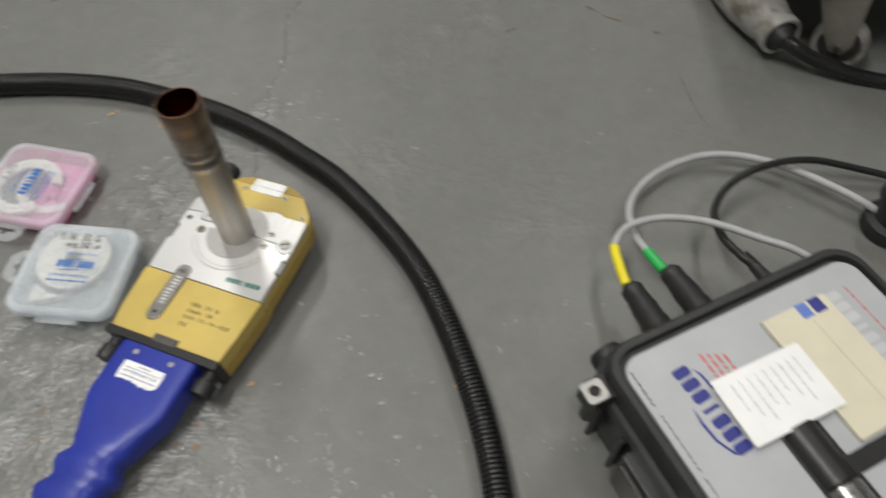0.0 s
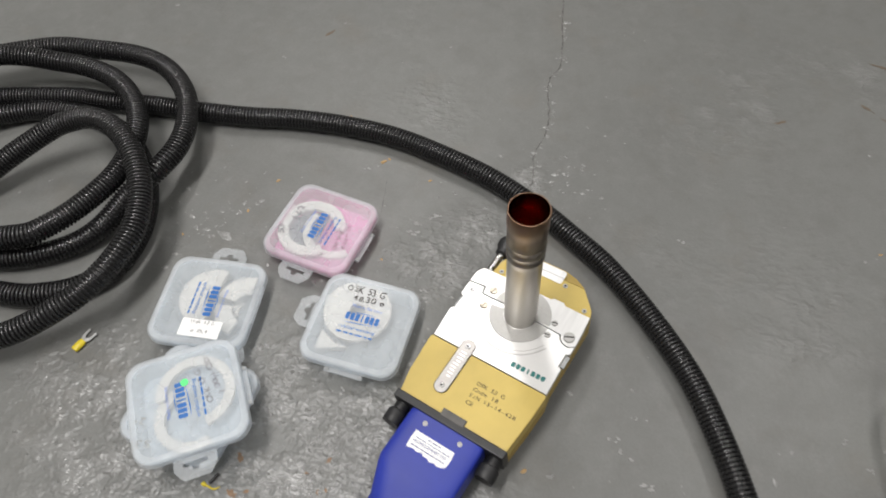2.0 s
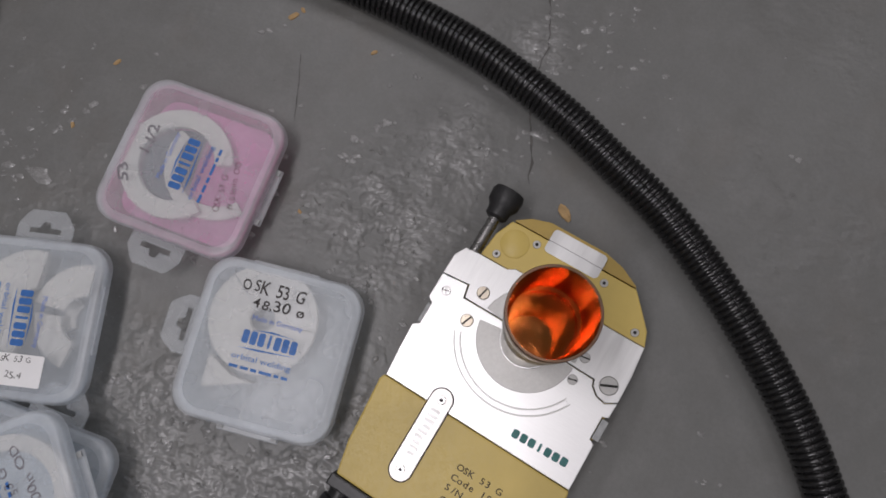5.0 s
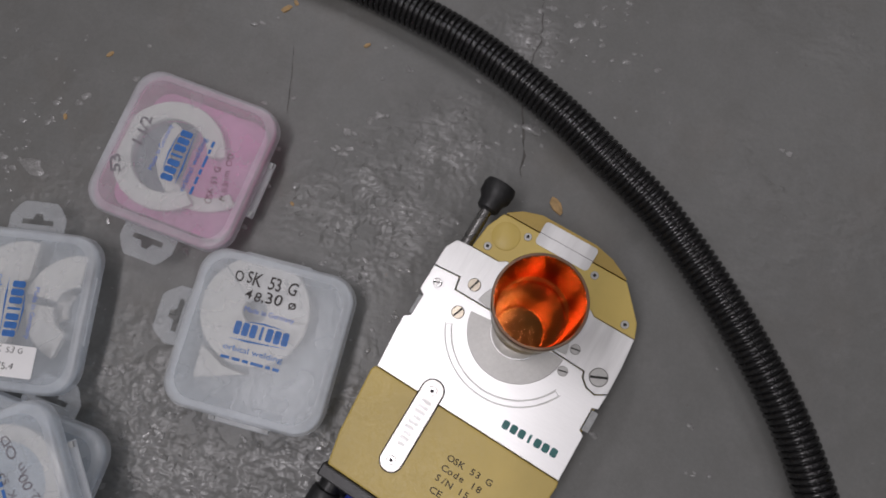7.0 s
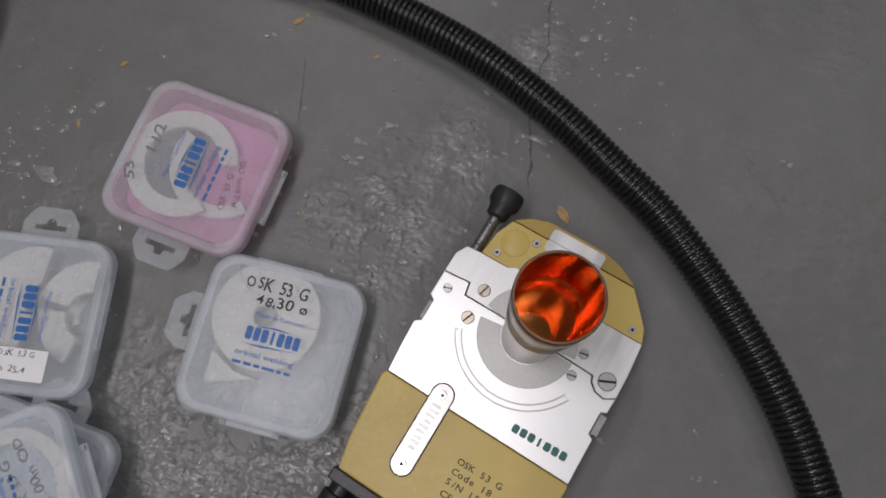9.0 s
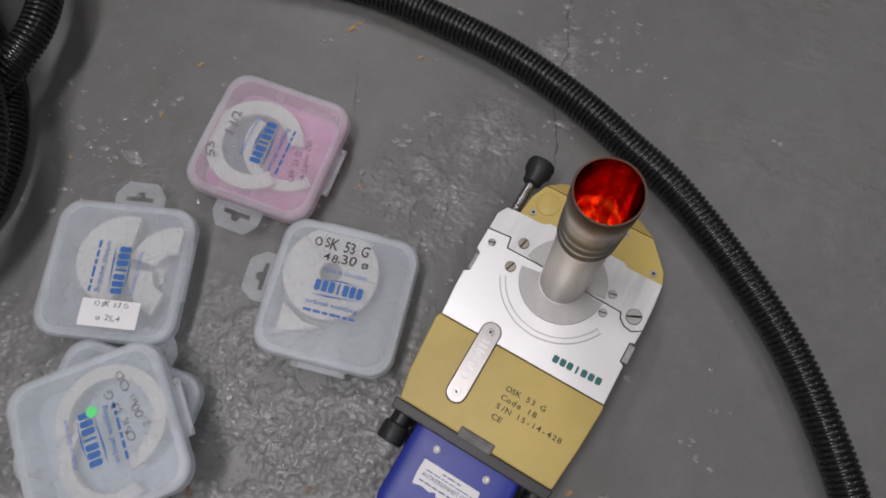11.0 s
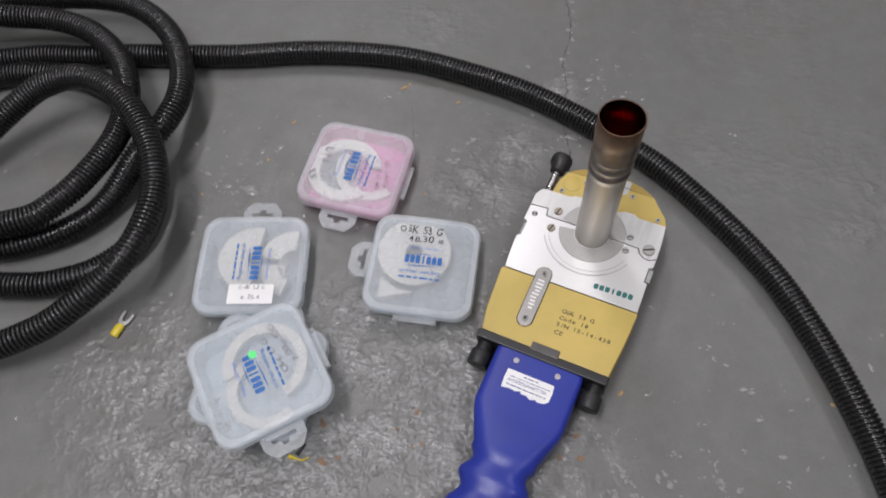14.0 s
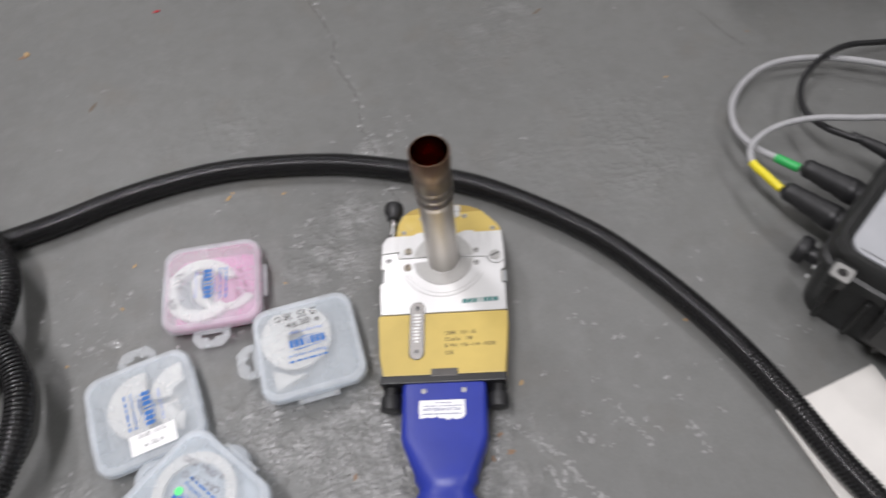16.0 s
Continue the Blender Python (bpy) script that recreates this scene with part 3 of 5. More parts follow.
# turned ring round the tube, also split
for a0, a1 in ((5.5, 172), (187, 359)):
    part("collet_ring", arc_band(0.0197, 0.0365, a0, a1, on_top(0.0001), on_top(0.0008), 40), M_FLANGE, head, bevel=0.0003, seg=1)
part("scale_groove", arc_band(0.0478, 0.0518, 204, 333, on_top(-0.0002), on_top(0.0005), 36), M_ALU, head, bevel=0.0003, seg=1)
part("scale_line", arc_band(0.0470, 0.0476, 203, 334, on_top(0.0001), on_top(0.0002), 36), M_FLANGE, head)
part("scale_line", arc_band(0.0520, 0.0526, 203, 334, on_top(0.0001), on_top(0.0002), 36), M_FLANGE, head)
for x, y, r, z, material, slot in ((-68, 1, 0.0034, 0, M_STEEL, 20), (-44, 13, 0.0048, 0, M_BRASS, 75), (-44, -10, 0.0048, 0, M_BRASS, 70), (63, 1.5, 0.0066, 0, M_FLANGE, 25), (40, 10, 0.0037, 0, M_FLANGE, 10),
                                   (40, -7.5, 0.0037, 0, M_FLANGE, 15), (-29, 63.5, 0.003, -0.0035, M_FLANGE, None), (-51, 43, 0.003, -0.0035, M_FLANGE, None), (26, 63, 0.003, -0.0035, M_FLANGE, None),
                                   (61, 43, 0.003, -0.0035, M_FLANGE, None)):
    screw(x, y, r, z, material, slot)
part("dimple", lathe([(0.0106, 0), (0.0106, 0.0006), (0.0100, 0.0010), (0.00001, 0.0008)], 28, pose(-0.043, 0.056, on_top(-0.0035))), M_YELLOW, head, smooth=True)
part("nose_label", prism(rounded(0.043, 0.0185, 0.003, 4, -0.0015, 0.0715), on_top(-0.0034), on_top(-0.0028)), M_ALUBAND, head, "plain satin silver label")
part("label_split", slab(-0.0235, 0.0205, 0.0709, 0.0712, on_top(-0.0028), on_top(-0.0027)), M_GAP, head)
# engraved steel badge
badge = part("badge", prism(rounded(0.0165, 0.0715, 0.0082, 8, -0.0305, -0.0945), on_top(-0.0004), on_top(0.0010)), M_BADGE, head, "engraved stainless badge strip", bevel=0.0004)
part("badge_joint", prism(rounded(0.0178, 0.0728, 0.0088, 8, -0.0305, -0.0945), on_top(-0.0006), on_top(0.0003)), M_GAP, badge)
for y in (-67, -122):
    screw(-30.5, y, 0.0032, 0.001, M_STEEL, None, "badge_screw", badge)
rnd = random.Random(5)
for k in range(9):
    y = -0.0765 - 0.0042 * k
    part("engraved_mark", slab(-0.0305 - rnd.uniform(0.0022, 0.0042), -0.0305 + rnd.uniform(0.0022, 0.0042), y, y + 0.0022, on_top(0.001), on_top(0.0011)), M_LABELWHITE, badge)
mark_blocks(0.043, 0.0062, on_top(0.0001), pose(0.0222, -0.0628, 0, 0, 0, 2), head, M_TEAL)
for body, x, y, w in (("OSK 53 G", 2, -101.5, 35), ("Code 18", 2, -109.3, 31), ("S/N 15-14-428", 2, -117.1, 57), ("CE", 2.5, -126, 9)):
    lettered(body, w * mm, 0.0046, M_ENGRAVE, pose(x * mm, y * mm, on_top(-0.0006), 0, 0, 1), head, "engraved_line", 0.012)
# rear bar, clip, thumb screws
part("rear_bar", prism(mmp((-71, -158.5), (69.5, -158.5), (70.5, -149.2), (-71, -149.2)), 0.0015, on_top(0.0006)), M_BLACK, head, bevel=0.0012)
part("clip", slab(-0.0135, 0.0165, -0.1515, -0.1425, on_top(-0.003), on_top(0.0012)), M_CLIP, head, "worn grey clip plate", bevel=0.0008)
for x in (-61, 60):
    part("thumb_screw_shaft", lathe([(0.0085, 0), (0.0085, 0.010)], 20, pose(x * mm, -0.158, 0.019, 90, 0, 0)), M_BLACK, head, smooth=True)
    pts = [(0.0085, 0), (0.0105, 0.001), (0.0112, 0.003), (0.0112, 0.014), (0.0105, 0.0165), (0.006, 0.017)]
    bm = lathe(pts, 32, pose(x * mm, -0.167, 0.019, 90, 0, 0))
    part("thumb_screw_knob", bm, M_RUBBER, head, smooth=True)
# locking pin on the flank
part("pin_rod", lathe([(0.0046, 0), (0.0046, 0.038), (0.0036, 0.0385), (0.0036, 0.042)], 20, pose(-0.0665, 0.0340, 0.0285, -90, 0, 0)), M_STEEL, head, smooth=True)
part("pin_knob", lathe([(0.006, 0), (0.0085, 0.002), (0.0092, 0.008), (0.0122, 0.012), (0.0128, 0.02), (0.0115, 0.0235), (0.006, 0.0245)], 28, pose(-0.0665, 0.0660, 0.0285, -90, 0, 0)), M_RUBBER, head,
     smooth=True)


def superring(cx, cz, hw, hh, y, p, n=40):
    ring = []
    for i in range(n):
        a = 2 * math.pi * i / n
        c, s = math.cos(a), math.sin(a)
        ring.append((cx + hw * math.copysign(abs(c) ** (2 / p), c), y, cz + hh * math.copysign(abs(s) ** (2 / p), s)))
    return ring


rings = [superring(0.0005, 0.0185, 0.0465, 0.0168, -0.1586, 9), superring(0.0005, 0.0185, 0.0468, 0.0172, -0.166, 9), superring(0.0005, 0.0185, 0.0468, 0.0175, -0.218, 8),
         superring(0.0008, 0.0190, 0.0450, 0.0185, -0.226, 6), superring(0.0015, 0.0200, 0.0385, 0.0195, -0.243, 4.5), superring(0.0022, 0.0205, 0.0335, 0.0200, -0.257, 3.5)]
for k in range(34):
    y = -0.263 - 0.0042 * k
    wave = math.cos(2 * math.pi * (y + 0.287) / 0.030)
    w = 0.0325 + 0.0040 * wave
    rings.append(superring(0.0025, 0.0210 + 0.00022 * k * 0.6, w, 0.0205 + 0.0012 * wave, y, 2.6))
for k, s in ((1, 0.9), (2, 0.7), (3, 0.35)):
    rings.append(superring(0.0025, 0.0255, 0.030 * s, 0.019 * s, -0.403 - 0.004 * k, 2.3))
grip = part("grip", loft(rings), M_BLUE, head, "blue enamelled hand grip with finger waves", smooth=True)
top = on_top(-0.00115)
for x in (-21.5, 23):
    part("grip_screw", lathe([(0.0030, 0), (0.0029, 0.0009), (0.0021, 0.0010), (0.0016, 0.0003), (0.00001, 0.0002)], 18, pose(x * mm, -0.168, top)), M_FLANGE, grip, smooth=True)
torn = mmp((-26, -178.5), (23.5, -178.5), (24.5, -186), (24, -196), (20, -199.5), (14, -200.5), (10, -199), (6, -201), (1, -198.5), (-4, -199), (-6, -196.5), (-11, -198.5), (-17, -197.5), (-25.5, -199), (-26.5, -189))
sticker = part("sticker", prism(torn, top, top + 0.0003), M_PAPER, grip, "torn white paper rating sticker")
writing("ANTRIEBSEINHEIT OSK", 0.042, 0.0032, M_NAVY, pose(-0.0225, -0.1905, top + 0.0004), sticker, "sticker_line")
bm = bmesh.new()
text_bars(-0.008, 0.008, -0.1822, 0.0009, 1, top + 0.0003, bm, 0.005)
text_bars(-0.021, 0.021, -0.1855, 0.0007, 2, top + 0.0003, bm, 0.004)
text_bars(-0.022, 0.020, -0.1945, 0.0010, 3, top + 0.0003, bm, 0.005)
part("sticker_print", bm, M_NAVY, sticker)

# ---------------------------------------------------------------- tube clamped in the head
axis = Vector((-0.009, -0.001, 0.2)).normalized()
q = Vector((0, 0, 1)).rotation_difference(axis)
tube = thing("steel_tube", Matrix.Translation(TUBE_FOOT) @ q.to_matrix().to_4x4(), "heat-tinted stainless steel tube standing upright in the welding head", "tube")
outer = [(0.0190, -0.049), (0.0190, 0.118), (0.0192, 0.124), (0.0203, 0.127), (0.0203, 0.129), (0.0194, 0.131), (0.0194, 0.137), (0.0205, 0.139), (0.0205, 0.141), (0.0196, 0.143), (0.0197, 0.149), (0.0207, 0.152),
         (0.0207, 0.1535), (0.0200, 0.156), (0.0203, 0.165), (0.0205, 0.176), (0.0210, 0.178), (0.0210, 0.1995), (0.0207, 0.2), (0.0197, 0.2)]
part("outer_wall", lathe(outer, 64, caps=False), M_TUBE, tube, smooth=True)
bore = [(0.0197, 0.1998), (0.0196, 0.180), (0.0192, 0.174), (0.0190, 0.156), (0.0182, 0.152), (0.0182, 0.143), (0.0186, 0.140), (0.0181, 0.131), (0.0176, 0.126), (0.0176, 0.0020)]
part("bore", lathe(bore, 64, caps=False), M_TUBEIN, tube, "orange heat-tinted bore with glow and rim shade in its colour", smooth=True)
part("bore_end", lathe([(0.0176, 0.0026), (0.0160, 0.0022), (0.00001, 0.0024)], 48, caps=False), M_BOREEND, tube, "orange end face inside the tube, glow in its colour", smooth=True)


# ---------------------------------------------------------------- translucent insert boxes
def rr(w, r, z):
    return [(x, y, z) for x, y in rounded(w * 1.028, w * 1.028, r, 7)]


def insert_box(name, m, label, tray_material):
    """A square clamshell box of milky plastic: tray, lid with a sunken top, hanger tab, hinge and catch."""
    ob = thing(name, m, label, "plastic box", "insert boxes")
    t = [rr(0.0985, 0.015, 0.0), rr(0.1005, 0.016, 0.0010), rr(0.1120, 0.019, 0.0205), rr(0.1150, 0.020, 0.0210), rr(0.1150, 0.020, 0.0225), rr(0.1095, 0.0185, 0.0222), rr(0.0985, 0.0155, 0.0020)]
    part("tray", loft(t), tray_material, ob, smooth=True)
    # lid: skirt with a rounded shoulder, and the flat clear middle
    s = [rr(0.1178, 0.020, 0.0185), rr(0.1190, 0.0205, 0.0190), rr(0.1187, 0.0205, 0.0268), rr(0.1178, 0.0202, 0.0288), rr(0.1160, 0.0195, 0.0300), rr(0.1135, 0.0185, 0.0305), rr(0.1040, 0.0165, 0.0304),
         rr(0.1040, 0.0165, 0.0290), rr(0.1135, 0.0180, 0.0290), rr(0.1158, 0.0187, 0.0272), rr(0.1162, 0.0187, 0.0185)]
    part("lid_rim", loft(s, closed=True), M_RIM, ob, smooth=True)
    part("lid", prism(rounded(0.1072, 0.1072, 0.0166, 7), 0.0292, 0.0297), M_LID, ob)
    # hanger tab with its cut-out, on the west side
    bm = bmesh.new()
    o = [(-0.0600, -0.0205), (-0.0600, 0.002), (-0.0600, 0.0245), (-0.0725, 0.0245), (-0.0810, 0.0188), (-0.0848, 0.0150), (-0.0848, -0.0110), (-0.0810, -0.0150), (-0.0725, -0.0205)]
    i = [(-0.0665, -0.0105), (-0.0665, 0.002), (-0.0665, 0.0145), (-0.0705, 0.0145), (-0.0705, 0.0065), (-0.0755, 0.0045), (-0.0755, -0.0005), (-0.0705, -0.0025), (-0.0705, -0.0105)]
    for a, b in ((0.0190, 0.0205),):
        v = [[bm.verts.new((x, y, z)) for x, y in pts] for pts, z in ((o, a), (o, b), (i, b), (i, a))]
        for p, r in zip(v, v[1:] + v[:1]):
            for k in range(9):
                bm.faces.new((p[k], p[(k + 1) % 9], r[(k + 1) % 9], r[k]))
    part("hanger_tab", bm, M_LID, ob, bevel=0.0004, seg=1)
    bm = slab(-0.024, 0.024, -0.0660, -0.0575, 0.0150, 0.0172)
    hinge = part("hinge", bm, M_RIM, ob, bevel=0.0008, seg=1)
    for x in (-0.021, 0.021):
        part("hinge_pin", slab(x - 0.0022, x + 0.0022, -0.0645, -0.0605, 0.0172, 0.0185), M_GREYTXT, hinge)
    part("catch", slab(-0.030, 0.022, 0.0590, 0.0622, 0.0205, 0.0270), M_RIM, ob, bevel=0.0012, seg=2)
    return ob


def box_print(ob, x=-0.0215, y=0.0, s=1.08):
    """The blue maker's print under the lid: word mark, swoosh, and two lines."""
    z = 0.0298
    bm = bmesh.new()
    logo(0.040 * s, 0.0092 * s, z, bm, pose(x, y, 0))
    prism([(x - 0.001, y - 0.0035), (x + 0.012 * s, y - 0.0040), (x + 0.042 * s, y - 0.0012), (x + 0.012 * s, y - 0.0026)], z, z + 0.0001, bm)
    prism([(x + 0.006 * s, y + 0.0105), (x + 0.020 * s, y + 0.0125), (x + 0.036 * s, y + 0.0112), (x + 0.020 * s, y + 0.0112)], z, z + 0.0001, bm)
    part("maker_print", bm, M_BLUEINK, ob)
    writing("orbital welding", 0.042 * s, 0.0050 * s, M_BLUEINK, pose(x - 0.003, y - 0.0125 * s, z + 0.0003), ob, "print_line")
    writing("Made in Germany", 0.036 * s, 0.0045 * s, M_PALEBLUE, pose(x + 0.004, y + 0.0155 * s, z + 0.0003), ob, "print_line")
    bm = bmesh.new()
    text_bars(x - 0.003, x + 0.039 * s, y - 0.0175 * s, 0.0020 * s, 9, z, bm, 0.007)
    part("small_print", bm, M_BLUEINK, ob)


def insert_piece(name, m, bm_made, label, z0=0.0):
    ob = part(name, bm_made, M_INSERT, None, bevel=0.0006, seg=1)
    ob.matrix_basis = m
    return tagged(ob, label, "clamping insert", "clamping inserts")


def scrawl(body, w, h, x, y, turn, ob, material=None, z=0.0299, bold=0.012):
    lettered(body, w, h, material or M_INK, pose(x, y, z, 0, 0, turn), ob, "handwriting", bold, False, 0.16, len(body) + int(1000 * w))


BOX_CLEAR = "milky translucent plastic box with a hanger tab, holding pale inserts, on the floor"
m2 = pose(-0.3838, 0.5165, 0, 0, 0, -2)
b = insert_box("insert_box", m2, "milky plastic box marked in black pen, holding one round insert", M_TRAY)
box_print(b)
scrawl("OSK 53 G", 0.049, 0.0105, -0.032, 0.038, -1, b)
scrawl("48,30 ø", 0.040, 0.0100, -0.0206, 0.0265, -1, b)
insert_piece("round_insert", m2, arc_band(0.0095, 0.0420, 0, 359.6, 0.0135, 0.0190, 60, None, -0.013, 0.020), "round cream clamping insert with a small hole inside a milky box")
insert_piece("wedge_insert", m2, prism(mmp((-47, -14), (-26, -26), (-8, -28), (-46, -40)), 0.0020, 0.0130), "wedge of a cream clamping insert inside a milky box")
part("insert_joint", (lambda k: (k.transform(pose(-0.031, 0.0365, 0.0193, 0, 0, -42)), k)[1])(slab(-0.019, 0.019, -0.0004, 0.0004, 0, 0.0002)), M_GREYTXT, b)

m1 = pose(-0.4798, 0.6395, 0, 0, 0, 81.5)
b = insert_box("insert_box", m1, "milky plastic box with pink foam, holding white ring inserts", M_TRAYPINK)
part("foam_lining", prism(rounded(0.1010, 0.1010, 0.0155, 6), 0.0030, 0.0110), M_PINKFOAM, b, "pink foam lining")
box_print(b)
scrawl("1 1/2", 0.024, 0.0095, -0.002, 0.034, 4, b, M_PENGREY)
scrawl("53", 0.015, 0.0085, -0.027, 0.040, 30, b, M_PENGREY)
scrawl("OSK 53 G", 0.030, 0.0060, -0.026, -0.036, 8, b, M_PENBROWN, bold=-0.012)
scrawl("19,05mm OD", 0.038, 0.0055, -0.020, -0.046, 14, b, M_PENBROWN, bold=-0.012)
insert_piece("ring_insert", m1, arc_band(0.0305, 0.0450, -72, 229, 0.0152, 0.0205, 48, None, -0.0005, 0.0160), "white C-shaped ring insert inside a pink-lined box")
# no real insert: grey sheet added for lid haze over the ring's dark inside
grey = insert_piece("half_disc", m1, prism([(-0.0005 + 0.0310 * math.cos(radians(a)), 0.0160 + 0.0310 * math.sin(radians(a))) for a in range(-20, 211, 10)], 0.0111, 0.0114), "added grey half-disc for lid haze over the dark ring interior of a pink-lined box")
grey.data.materials[0] = M_GREYHAZE
insert_piece("crescent_insert", m1, arc_band(0.0335, 0.0445, 67, 229, 0.0116, 0.0150, 36, None, 0.0105, -0.0145), "white crescent insert inside a pink-lined box")

m3 = pose(-0.5755, 0.4985, 0, 0, 0, -84)
b = insert_box("insert_box", m3, "milky plastic box with a white handwritten label, holding cut inserts", M_TRAY)
box_print(b)
tag = part("label", prism(rounded(0.0235, 0.050, 0.0015, 3, 0.0385, 0.004), 0.0298, 0.0301), M_PAPER, b, "white paper label with handwriting")
lettered("OSK 53 G", 0.029, 0.0055, M_INK, pose(0.0330, -0.010, 0.0303, 0, 0, 90), tag, "handwriting", -0.008, False, 0.16, 3)
lettered("ø 25,4", 0.020, 0.0055, M_INK, pose(0.0445, -0.006, 0.0303, 0, 0, 87), tag, "handwriting", -0.008, False, 0.16, 4)
bm = prism([(-0.0125 + 0.041 * math.cos(radians(a)), -0.002 + 0.041 * math.sin(radians(a))) for a in range(168, 366, 9)] + [(0.000, 0.002), (-0.004, -0.006), (-0.012, -0.009), (-0.020, -0.006), (-0.024, 0.003)], 0.0100, 0.0170)
insert_piece("half_disc", m3, bm, "cream half-disc insert with a round notch inside a milky box")
insert_piece("arc_insert", m3, arc_band(0.0150, 0.0400, -184, -100, 0.0168, 0.0210, 30, None, -0.006, 0.0455), "cream arc insert with a scuffed end inside a milky box")
insert_piece("arc_insert", m3, arc_band(0.0190, 0.0400, -92, -18, 0.0105, 0.0160, 24, None, -0.004, 0.0455), "cream arc insert lying lower inside a milky box")
insert_piece("small_insert", m3, arc_band(0.0130, 0.0230, -140, -60, 0.0022, 0.0060, 20, None, -0.004, 0.0455), "small cream arc insert inside a milky box")

m5 = pose(-0.537, 0.372, 0, 0, 0, -97)
insert_box("insert_box", m5, "milky plastic box lying under another one", M_TRAY)
m4 = pose(-0.528, 0.3655, 0.0312, 0, 0, 124)
b = insert_box("insert_box", m4, "milky plastic box with a green dot, stacked on another box", M_TRAY)
box_print(b)
scrawl("53", 0.016, 0.009, -0.034, 0.040, 70, b, M_GREYTXT)
scrawl('2"', 0.012, 0.008, -0.008, 0.042, 60, b, M_GREYTXT)
scrawl("OSK 53 G", 0.044, 0.0078, -0.012, -0.029, 12, b, M_PENGREY, bold=0.002)
scrawl("2.00in OD", 0.050, 0.0078, -0.006, -0.041, 12, b, M_PENGREY, bold=0.002)
part("green_dot", lathe([(0.0043, 0.0299), (0.0043, 0.0302), (0.00001, 0.0302)], 24, pose(0.0195, -0.001, 0)), M_GREEN, b, "bright green round sticker")
insert_piece("ring_insert", m4, arc_band(0.0320, 0.0430, -171, 89, 0.0130, 0.0190, 48, None, 0.0110, -0.0085), "pale C-shaped ring insert inside the upper box")
insert_piece("ring_insert", m4, arc_band(0.0290, 0.0400, 20, 205, 0.0050, 0.0125, 40, None, -0.0130, 0.0010), "pale C-shaped ring insert inside the upper box")

# ---------------------------------------------------------------- corrugated conduit: the run across the floor and its coil
PITCH, RAD = 0.0050, 0.0153
run = [(0.16, -0.35, 0.0178), (0.155, -0.1, 0.0178), (0.145, 0.04, 0.0195), (0.130, 0.150, 0.0205), (0.120, 0.206, 0.0205), (0.109, 0.283, 0.0190), (0.094, 0.353, 0.0178), (0.072, 0.420, 0.0178), (0.043, 0.488, 0.0178),
       (0.008, 0.552, 0.0178), (-0.046, 0.618, 0.0178), (-0.107, 0.680, 0.0178), (-0.158, 0.718, 0.0178), (-0.209, 0.752, 0.0178), (-0.282, 0.789, 0.0178), (-0.358, 0.814, 0.0178), (-0.436, 0.832, 0.0178),
       (-0.515, 0.836, 0.0178), (-0.594, 0.830, 0.0178), (-0.660, 0.818, 0.0178), (-0.729, 0.810, 0.0178), (-0.808, 0.804, 0.0178), (-0.884, 0.795, 0.0178), (-0.960, 0.785, 0.0178), (-1.10, 0.735, 0.0178),
       (-1.19, 0.60, 0.0178), (-1.12, 0.47, 0.0178), (-0.98, 0.445, 0.0178), (-0.838, 0.450, 0.0178), (-0.784, 0.463, 0.0178), (-0.745, 0.487, 0.0178), (-0.718, 0.530, 0.0178), (-0.722, 0.60, 0.0178), (-0.758, 0.672, 0.0178),
       (-0.81, 0.725, 0.0178), (-0.86, 0.750, 0.0178), (-0.925, 0.758, 0.0178), (-1.00, 0.74, 0.0178), (-1.09, 0.66, 0.030), (-1.09, 0.57, 0.030), (-1.00, 0.505, 0.0178), (-0.90, 0.492, 0.0185), (-0.845, 0.505, 0.0180),
       (-0.797, 0.535, 0.0178), (-0.769, 0.572, 0.022), (-0.745, 0.625, 0.040), (-0.720, 0.665, 0.053), (-0.712, 0.705, 0.056), (-0.722, 0.752, 0.055), (-0.753, 0.808, 0.054), (-0.804, 0.851, 0.052), (-0.860, 0.869, 0.050),
       (-0.930, 0.866, 0.050), (-1.02, 0.845, 0.052), (-1.15, 0.75, 0.054), (-1.22, 0.60, 0.054), (-1.10, 0.50, 0.058), (-0.95, 0.485, 0.054), (-0.845, 0.514, 0.052), (-0.812, 0.540, 0.053), (-0.788, 0.583, 0.053),
       (-0.772, 0.640, 0.053), (-0.777, 0.700, 0.054), (-0.803, 0.755, 0.054), (-0.848, 0.797, 0.054), (-0.900, 0.818, 0.054), (-0.960, 0.820, 0.056), (-1.06, 0.79, 0.072), (-1.14, 0.68, 0.088), (-1.10, 0.52, 0.088),
       (-0.97, 0.40, 0.062), (-0.86, 0.365, 0.036), (-0.785, 0.390, 0.040), (-0.730, 0.436, 0.054), (-0.703, 0.474, 0.064), (-0.690, 0.517, 0.070), (-0.690, 0.560, 0.074), (-0.708, 0.610, 0.082), (-0.744, 0.657, 0.090), (-0.788, 0.689, 0.090),
       (-0.830, 0.702, 0.084), (-0.866, 0.697, 0.074), (-0.895, 0.681, 0.064), (-0.95, 0.62, 0.040), (-1.00, 0.53, 0.0178), (-1.06, 0.36, 0.0178), (-1.3, 0.2, 0.0178)]
hose = thing("corrugated_hose", pose(0, 0, 0), "black corrugated conduit running across the floor into a loose coil", "hose")
run = [(x - (0.002 if 3 < k < 10 else 0), y - (0.0012 if 11 < k < 23 else 0), z - 0.0020) for k, (x, y, z) in enumerate(run)]
sweep("conduit_core", smooth_path(run, PITCH), RAD - 0.0025, M_HOSE, hose, 20)

